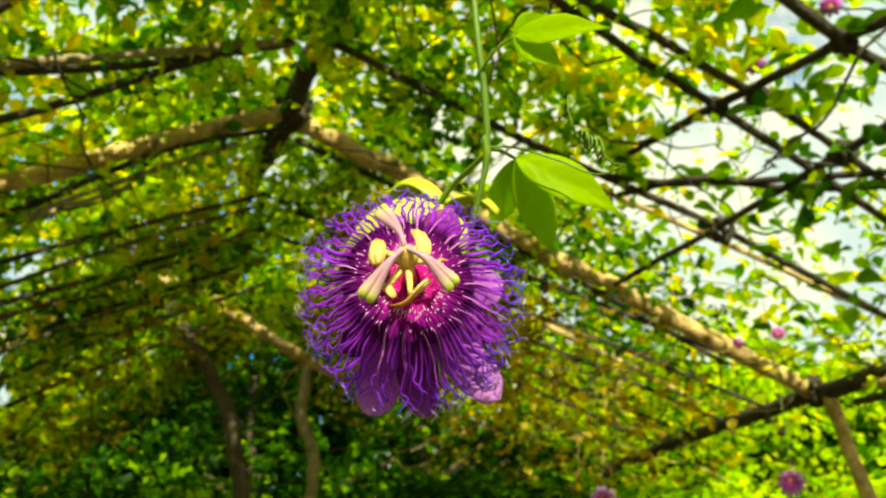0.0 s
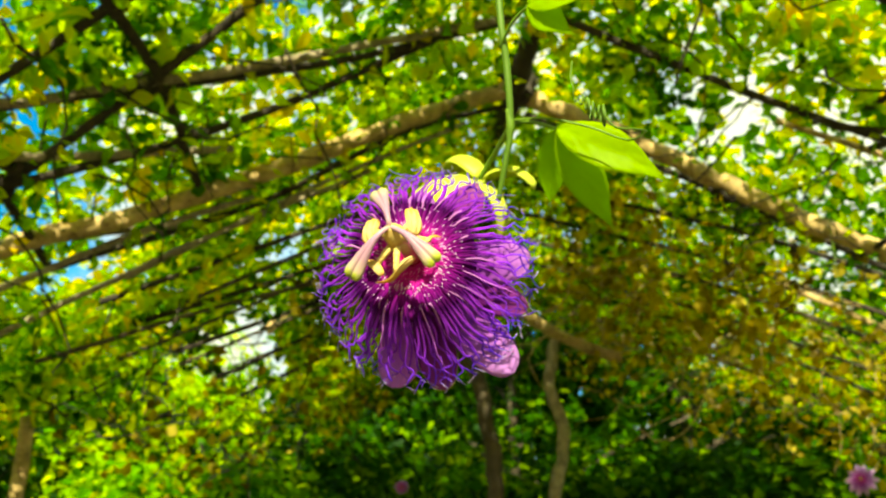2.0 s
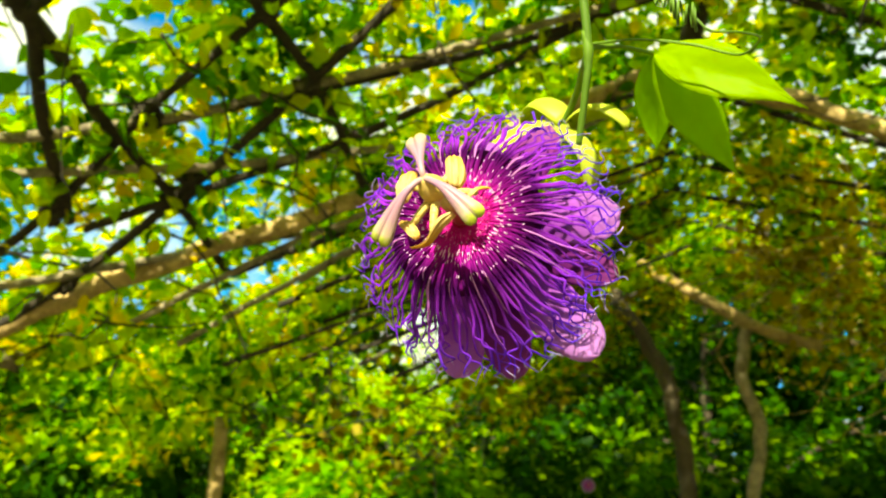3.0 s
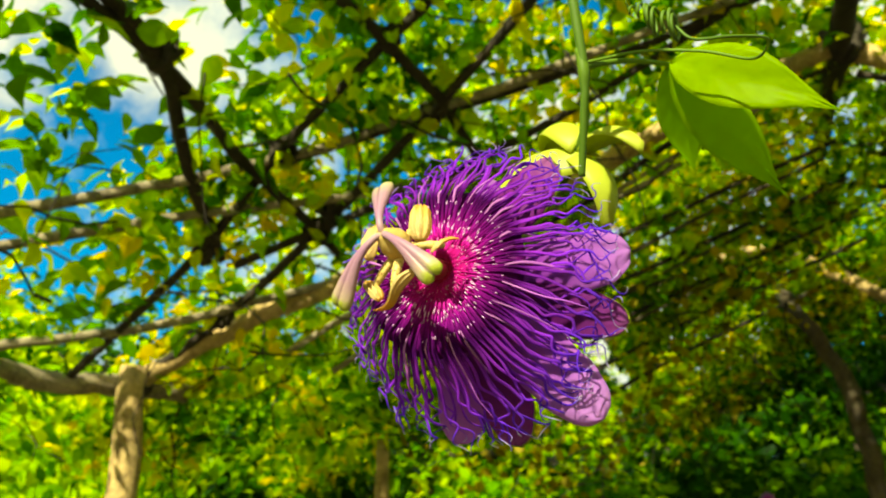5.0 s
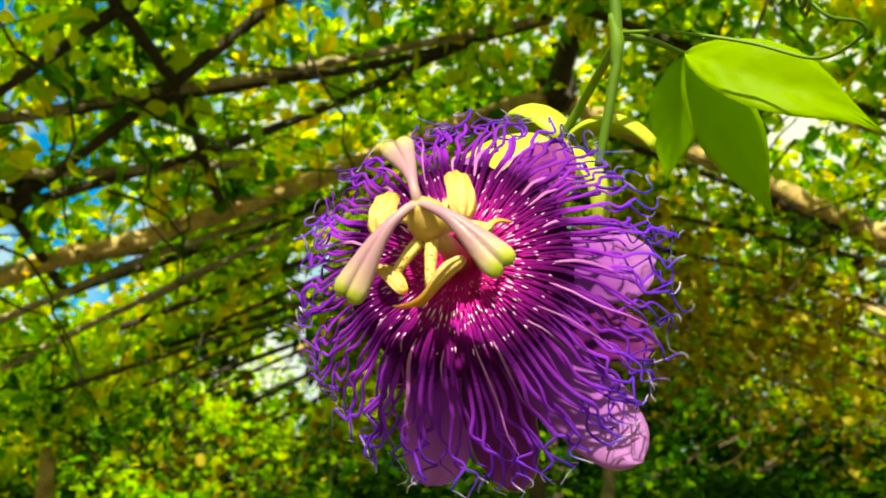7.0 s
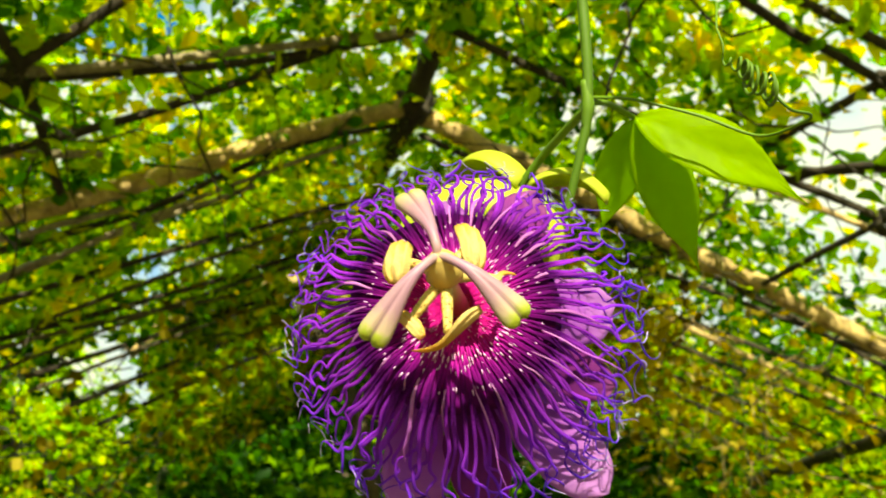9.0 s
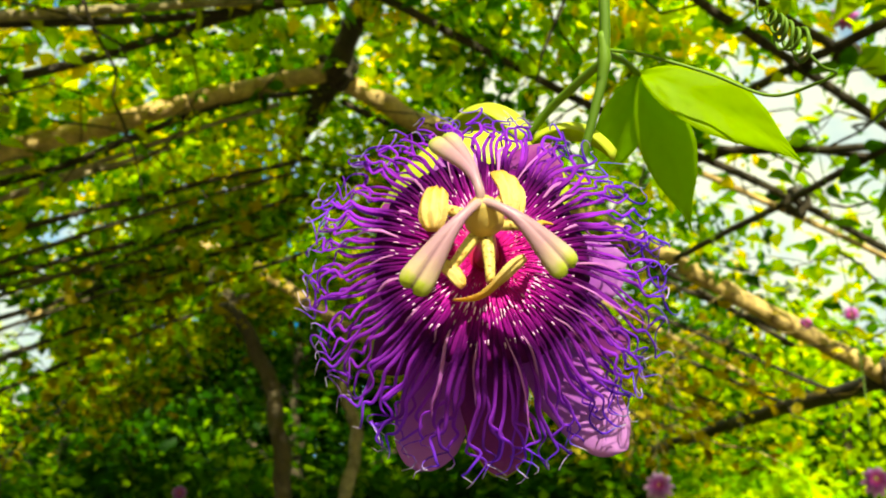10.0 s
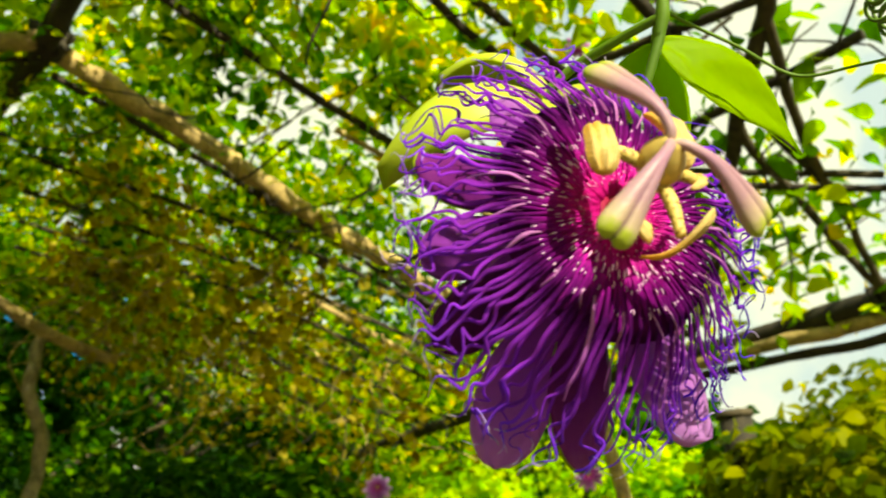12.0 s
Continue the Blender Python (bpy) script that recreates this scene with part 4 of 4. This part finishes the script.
for phi, reach, back, half in ((-78, 5.9, 4.4, 1.08), (-14, 5.85, 4.3, 1.0), (60, 6.2, 3.0, 1.15), (122, 4.7, 5.4, 1.0), (-143, 3.7, 4.8, 0.9)):
    sep = tepal(phi, reach, back, half, "sepal", M_SEPAL, "dark purple sepal with green back", blunt=0.5)
    back_leaf = tepal(phi, reach + 0.05, back + 0.10, half * 1.02, "sepal_back", M_SEPAL_BACK, "", blunt=0.5)
    back_leaf.parent = sep
    back_leaf.matrix_parent_inverse = Matrix()

# the cup behind and the ribbed disc in front
bm = bmesh.new()
rings = []
profile = [(0.05, 0.20), (0.30, 0.18), (0.55, 0.08), (0.85, 0.0), (1.2, 0.04), (1.5, 0.10), (1.8, 0.10), (2.1, 0.05), (2.5, -0.04), (2.9, -0.16), (3.25, -0.34), (2.6, -0.6), (1.6, -1.3), (0.9, -2.2), (0.3, -2.7)]
for r, n in profile:
    rings.append([bm.verts.new(local((r + 0.03 * (k % 2) * (r > 1)) * math.cos(k * math.pi / 60), (r + 0.03 * (k % 2) * (r > 1)) * math.sin(k * math.pi / 60), n + 0.04 * (k % 2) * (r > 0.7))) for k in range(120)])
for a, b in zip(rings, rings[1:]):
    for k in range(120):
        bm.faces.new((a[k], b[k], b[(k + 1) % 120], a[(k + 1) % 120]))
bm.faces.new(rings[0])
part("disc", bm, M_DISC, flower, "magenta ribbed disc")


def filament(phi, reach, start, back, amp, waves, phase, thick, lean):
    """One corona thread: straight from the disc, then limp, wavy and kinked towards its tip."""
    c, s_ = math.cos(phi), math.sin(phi)
    out, side = np.array((c, s_, 0.0)), np.array((-s_, c, 0.0))
    pts = []
    for k in range(69):
        s = k / 68
        grow = max(0.0, (s - 0.30) / 0.70)
        ease = 0.40 * grow + 0.74 * grow ** 2.2
        a = waves * 6.28 * grow ** 1.9 + phase
        sharp = math.sin(a) + 0.22 * math.sin(2 * a + 1.3 * phase)
        r = start + (reach - start) * s + 0.42 * amp * ease * math.cos(1.31 * a + phase)
        n = 0.16 * (1 - s) + 0.10 * math.sin(3.0 * s) - back * (0.3 * max(0.0, s - 0.15) ** 1.35 + 0.64 * max(0.0, (s - 0.33) / 0.67) ** 1.1) + 0.75 * amp * ease * math.cos(0.83 * a + 2.1 * phase)
        p = out * r + side * (amp * ease * sharp + lean * s * s + 0.07 * math.sin(5 * s + 3 * phase)) + np.array((0.52 * s * s, -0.18 * s * s, n))
        pts.append(p * CM)
    return tube(pts, [thick * 0.45, thick * 0.7, thick * 0.95, thick * 1.1, thick * 1.05, thick * 0.95, thick * 0.75, thick * 0.32], 7, squash=0.5, along=True)


COUNT = 140
for k in range(COUNT):
    phi = 2 * math.pi * (k + RNG.uniform(-0.4, 0.4)) / COUNT
    layer = k % 2
    drift = noise.noise((1.9 * math.cos(phi), 1.9 * math.sin(phi), 4.7))  # neighbours sway the same way
    sway = noise.noise((2.6 * math.cos(phi), 2.6 * math.sin(phi), 9.1))
    low = max(0.0, -math.sin(phi))
    part("filament", filament(phi, RNG.uniform(5.5, 6.15) - 0.2 * layer + 0.15 * low, 1.5 + 0.1 * layer, RNG.uniform(1.2, 2.1) + 0.45 * layer + 1.7 * low, RNG.uniform(0.17, 0.38), RNG.uniform(1.5, 2.9), 5.5 * sway + RNG.uniform(-1.1, 1.1), RNG.uniform(0.00048, 0.00070), 1.1 * drift + RNG.uniform(-0.28, 0.28)), M_FIL, flower)
for k in range(22):
    phi = 2 * math.pi * (k + RNG.uniform(-0.45, 0.45)) / 22
    part("pale_filament", filament(phi, RNG.uniform(3.6, 5.2), 2.5, RNG.uniform(1.2, 1.9), 0.06, 0.8, RNG.uniform(0, 6.28), RNG.choice((0.00034, 0.00042, 0.00060)), RNG.uniform(-0.1, 0.1)), M_PALE_THREAD, flower, "pale pink thread")


def fringe(name, count, r0, r1, rise, thick, seed, label, tip_length=0.0, tip_thick=0.0, spread=0.12):
    """A ring of short threads; with a tip_length each ends in a white tip."""
    rng = random.Random(seed)
    bm, bt = bmesh.new(), bmesh.new()
    for k in range(count):
        a = 2 * math.pi * (k + rng.uniform(-0.4, 0.4)) / count
        c, s_ = math.cos(a), math.sin(a)
        end = r1 + rng.uniform(-1, 1) * spread
        lift = rise * rng.uniform(0.6, 1.3)
        mid = (r0 + end) / 2
        tube([local(r0 * c, r0 * s_, 0.06), local(mid * c, mid * s_, 0.10 + lift * 0.7), local(end * c, end * s_, 0.06 + lift)], [thick * 0.7, thick, thick * 1.1], 5, bm)
        if tip_length and rng.uniform(0, 1) < 0.88:
            ln = tip_length * rng.uniform(0.5, 1.3)
            w = tip_thick * rng.uniform(0.7, 1.25)
            tube([local(q * c, q * s_, 0.06 + lift + z) for q, z in ((end - ln * 0.5, 0.0), (end - ln * 0.2, 0.025), (end + ln * 0.2, 0.03), (end + ln * 0.5, 0.0))], [w * 0.3, w, w * 0.8, w * 0.25], 6, bt)
    ob = tagged(part(name, bm, M_FRINGE, flower, label), kind="stuff")
    if tip_length:
        tagged(part("white_tip", bt, M_WHITE_TIP, ob, "white thread tips"), kind="stuff")
    else:
        bt.free()
    return ob


fringe("inner_fringe", 230, 0.40, 1.15, 0.10, 0.00015, 3, "fine pink threads", 0.10, 0.00012, 0.38)
fringe("middle_fringe", 104, 1.05, 1.66, 0.22, 0.00030, 4, "short white-tipped magenta threads", 0.24, 0.00026, 0.12)
fringe("speckled_fringe", 110, 1.5, 2.08, 0.14, 0.00028, 6, "short magenta threads with pale tips", 0.20, 0.00019, 0.24)
fringe("outer_fringe", 92, 1.9, 2.66, 0.07, 0.00032, 5, "short white-tipped purple threads", 0.18, 0.00023, 0.10)

# column, ovary, stamens and styles
TOP = np.array((-0.64, 0.45, 3.18))
part("column", tube([np.array(p) * CM for p in spline([(0, 0, 0.05), (-0.1, 0.04, 0.8), (-0.28, 0.12, 1.6), (-0.36, 0.18, 2.2)], 14)], [0.0040, 0.0030, 0.0027, 0.0030], 14), M_COLUMN, flower, "red-stained column")
part("ovary", tube([np.array(p) * CM for p in spline([(-0.36, 0.12, 2.0), (-0.40, 0.18, 2.15), (-0.47, 0.27, 2.5), (-0.56, 0.36, 2.85), TOP], 18)], [0.0020, 0.0044, 0.0056, 0.0054, 0.0040, 0.0020], 20), M_OVARY, flower, "smooth yellow ovary")


def style_skin(p, s0, s1, rows):
    """A stretch of a style: round at its root, then broad with a groove down the middle, two-lobed at the end."""
    bm = bmesh.new()
    mark, groove_shade = bm.verts.layers.float.new("along"), bm.verts.layers.float.new("groove_shade")
    cum = np.linspace(0, 1, len(p))
    rings = []
    for k in range(rows + 1):
        s = s0 + (s1 - s0) * k / rows
        c = np.array([np.interp(s, cum, p[:, n]) for n in range(3)])
        e = np.array([np.interp(min(1, s + 0.02), cum, p[:, n]) - np.interp(max(0, s - 0.02), cum, p[:, n]) for n in range(3)])
        e /= np.linalg.norm(e)
        side = np.cross(e, (0, 0, 1))
        side /= np.linalg.norm(side)
        up = np.cross(side, e)
        swell = max(0.0, (s - 0.34) / 0.66) ** 2.3 * (1 - 0.14 * max(0.0, (s - 0.8) / 0.2))
        w, h = 0.00128 + 0.0050 * swell, 0.00125 + 0.0024 * swell
        cut = 0.36 * max(0.0, (s - 0.55) / 0.45) ** 0.8
        close = math.sqrt(max(0.012, 1 - max(0.0, (s - 0.88) / 0.12) ** 2.6))
        ring = []
        for q in range(40):
            a = 2 * math.pi * q / 40
            x, y = math.cos(a), math.sin(a)
            groove = 1 - cut * math.exp(-(x / 0.13) ** 2)
            lobe_ = abs(x) ** 0.8
            lean = 0.0005 * max(0.0, (s - 0.8) / 0.2) * lobe_ - 0.0006 * max(0.0, (s - 0.82) / 0.18) * (1 - lobe_)
            cx = 0.7 * x + 0.3 * math.copysign(lobe_, x)
            v = bm.verts.new(c + side * w * cx * (close ** 0.6) + up * h * y * groove * close + e * lean)
            v[mark], v[groove_shade] = s, (y > 0) * min(0.9, 2.4 * cut) * math.exp(-(x / 0.10) ** 2)
            ring.append(v)
        rings.append(ring)
    for a, b in zip(rings, rings[1:]):
        for q in range(40):
            bm.faces.new((a[q], a[(q + 1) % 40], b[(q + 1) % 40], b[q]))
    if s0 == 0:
        bm.faces.new(rings[0][::-1])
    if s1 == 1:
        bm.faces.new(rings[-1])
    return bm


def style(end, bow):
    """A club-shaped style with its two-lobed stigma."""
    end, bow = np.array(end), np.array(bow)
    mid = (TOP + end) / 2 + bow
    far = end + 0.28 * (end - mid) / np.linalg.norm(end - mid)
    p = spline([TOP - (0, 0, 0.16), TOP * 0.7 + mid * 0.3 + bow * 0.25, mid, far], 40) * CM
    ob = part("style", style_skin(p, 0.0, 0.92, 34), M_STYLE, flower, "pink club-shaped style")
    part("stigma", style_skin(p, 0.92, 1.0, 14), M_STYLE, ob, "yellow-green two-lobed stigma")
    return ob


style((1.40, -1.24, 3.15), (0.05, 0.12, 0.22))
style((-2.36, -1.68, 2.78), (-0.05, 0.1, 0.28))
style((-1.42, 2.66, 2.08), (0.1, 0.0, 0.32))


def anther_mesh(ends, face, wide, thick, bow, point=0.0):
    """A flat ridged pad between two ends, its broad side turned to face; point narrows and twists it towards the second end."""
    a, b = np.array(ends[0], float), np.array(ends[1], float)
    d = b - a
    ln = np.linalg.norm(d)
    d /= ln
    nor = np.array(face, float)
    nor -= d * (nor @ d)
    nor /= np.linalg.norm(nor)
    side = np.cross(d, nor)
    bm = bmesh.new()
    rings = []
    for k in range(25):
        s = k / 24
        w = max(0.10, math.sin(math.pi * (0.05 + 0.9 * s)) ** 0.45) * (0.82 + 0.34 * s * (1 - 2.2 * point) + 0.06 * math.sin(9 * s)) * (1 - 0.45 * point * s)
        c = a + d * ln * s + nor * bow * (4 * s * (1 - s) - 0.6) + side * point * 0.22 * math.sin(2 * math.pi * s)
        turn = 1.1 * point * (s - 0.4)
        sd, nn = side * math.cos(turn) + nor * math.sin(turn), nor * math.cos(turn) - side * math.sin(turn)
        ring = []
        for j in range(28):
            ang = 2 * math.pi * j / 28
            x, y = math.cos(ang), math.sin(ang)
            ridge = 1 + (0.7 * math.cos(3 * math.pi * x) + 0.14 * math.sin(17 * s + 5 * x)) * (y > 0)
            ring.append(bm.verts.new((c + sd * x * wide * w + nn * y * thick * w * ridge) * CM))
        rings.append(ring)
    for p, q in zip(rings, rings[1:]):
        for j in range(28):
            bm.faces.new((p[j], p[(j + 1) % 28], q[(j + 1) % 28], q[j]))
    bm.faces.new(rings[0][::-1])
    bm.faces.new(rings[-1])
    return bm


def stamen(ends, face, wide, thick=0.13, bow=0.12, point=0.0):
    root = np.array((-0.40, 0.18, 2.12))
    mid = (np.array(ends[0]) + np.array(ends[1])) / 2
    out = mid - root
    p = spline([root - out * 0.05, root + out * 0.5 + (0, 0, 0.10), mid - np.array(face, float) * 0.05], 12) * CM
    ob = part("stamen", tube(p, [0.0019, 0.0017, 0.0012], 12), M_STAMEN, flower, "thick yellow stamen stalk")
    part("anther", anther_mesh(ends, face, wide, thick, bow, point), M_ANTHER, ob, "yellow pollen-dusted anther")
    return ob


stamen(((0.10, 1.98, 1.85), (0.50, 0.40, 2.44)), (0.45, 0.30, 0.85), 0.42, 0.20, 0.24)
stamen(((-1.60, 1.50, 1.75), (-1.86, 0.08, 2.2)), (-0.25, 0.2, 0.95), 0.42, 0.20, 0.24)
stamen(((-1.85, -0.85, 2.2), (-1.05, -1.62, 2.35)), (0.3, 0.5, 0.75), 0.26)
stamen(((0.58, -1.12, 2.85), (-1.30, -2.14, 2.3)), (0.45, -0.85, 0.45), 0.36, 0.11, 0.26, 0.7)
stamen(((0.72, -0.02, 2.1), (1.62, 0.48, 1.75)), (-0.2, 0.75, 0.6), 0.19, 0.10, 0.15, 0.6)


def bract(root, tip, half, bow, label):
    a, b = local(*root), local(*tip)
    d = b - a
    ln = np.linalg.norm(d)
    d /= ln
    side = np.cross(d, np.array(bow, float))
    side /= np.linalg.norm(side)
    up = np.cross(side, d)
    bm = blade(18, 8, lambda s: half * CM * math.sin(math.pi * min(1, 0.06 + 0.94 * s) ** 0.8) ** 0.75 if s < 1 else 0.0, lambda s, c: -half * CM * 0.55 * c * c, lambda s: (a + d * ln * s + up * ln * 0.9 * s * (1 - s), side, up))
    return thicken(part("bract", bm, M_BRACT, flower, label), 0.0006)


bract((3.2, 7.4, -6.4), (-2.5, 5.0, -8.6), 1.7, (-0.25, 0.75, 0.8), "broad yellow-green bract")
bract((3.3, 7.7, -6.2), (0.4, 9.2, -8.8), 1.2, (0.2, 1.0, 0.3), "sunlit yellow-green cupped bract")
bract((3.4, 7.4, -6.0), (6.3, 6.4, -5.2), 0.85, (0.0, 1.0, 0.2), "yellow-green cupped bract")
bract((3.2, 7.0, -6.2), (4.4, 3.6, -6.6), 1.0, (1.0, 0.2, 0.4), "yellow-green cupped bract")


# ---------------------------------------------------------------- smaller blooms in the roof and along its foot
M_BLOOM = radial_material("bloom_petal", [(0.0, (0.60, 0.20, 0.55)), (0.6, (0.56, 0.22, 0.62)), (1.0, (0.62, 0.36, 0.68))], span=0.04, share=0.4, grain=300)
M_BLOOM_EYE = radial_material("bloom_corona", [(0.0, (0.75, 0.55, 0.12)), (0.25, (0.55, 0.05, 0.35)), (1.0, (0.28, 0.04, 0.55))], span=0.03, share=0.2)


def bloom(place, size, turn, tilt, hang):
    """A smaller passion flower, on a thin stalk that climbs to the roof."""
    rng = random.Random(int(abs(place[0]) * 1000))
    top = tagged(new("passion_flower"), "small open mauve passion flower hanging in the vine", "flower", "blooms in the vine")
    top.matrix_world = pose(*place, 90 + tilt, 0, turn)
    for k in range(10):
        a = radians(36 * k + rng.uniform(-5, 5))
        o, sd = np.array((math.cos(a), math.sin(a), 0)), np.array((-math.sin(a), math.cos(a), 0))
        bend = rng.uniform(0.2, 0.5)
        bm = blade(8, 4, lambda s: size * 0.11 * math.sin(math.pi * (0.12 + 0.83 * s)) ** 0.6, lambda s, c: -size * 0.02 * c * c, lambda s: (o * size * (0.06 + 0.44 * s) - np.array((0, 0, size * bend * 0.4 * s * s)), sd, np.array((0, 0, 1.0))))
        thicken(part("petal", bm, M_BLOOM, top), 0.0006)
    bm = bmesh.new()
    for k in range(46):
        a = 2 * math.pi * (k + rng.uniform(-0.4, 0.4)) / 46
        o = np.array((math.cos(a), math.sin(a), 0))
        e = size * rng.uniform(0.32, 0.44)
        tube([o * size * 0.02 + (0, 0, 0.006), o * e * 0.6 + (0, 0, 0.008), o * e + (0, 0, rng.uniform(-0.004, 0.004))], [0.0008, 0.0008, 0.0004], 4, bm)
    tagged(part("corona", bm, M_BLOOM_EYE, top, "violet threads"), kind="stuff")
    part("column", tube([(0, 0, 0.0), (0, 0, size * 0.12), (0, 0, size * 0.2)], [0.003, 0.0025, 0.004], 8), M_OVARY, top)
    part("stalk", tube(spline([(0, 0, 0.0), (0, 0.01, -0.03), (0.01, hang * 0.4, -0.05), (0.0, hang, -0.02)], 24), [0.0016, 0.0014], 6), M_STEM, top)


for place, size, turn, tilt in (((1.06, 2.68, 1.80), 0.10, -25, -10), ((-0.72, 4.64, 2.0), 0.08, 10, 0), ((1.16, 1.65, 1.70), 0.07, -35, -15)):
    bloom(place, size, turn, tilt, 1.0)
for place, size, turn, tilt in (((1.17, 1.44, 2.74), 0.065, -30, 30), ((1.9, 2.76, 2.41), 0.06, -30, 20), ((1.83, 2.95, 2.43), 0.05, -20, 10), ((1.22, 1.17, 2.72), 0.055, -40, 35)):
    bloom(place, size, turn, tilt, 0.12)
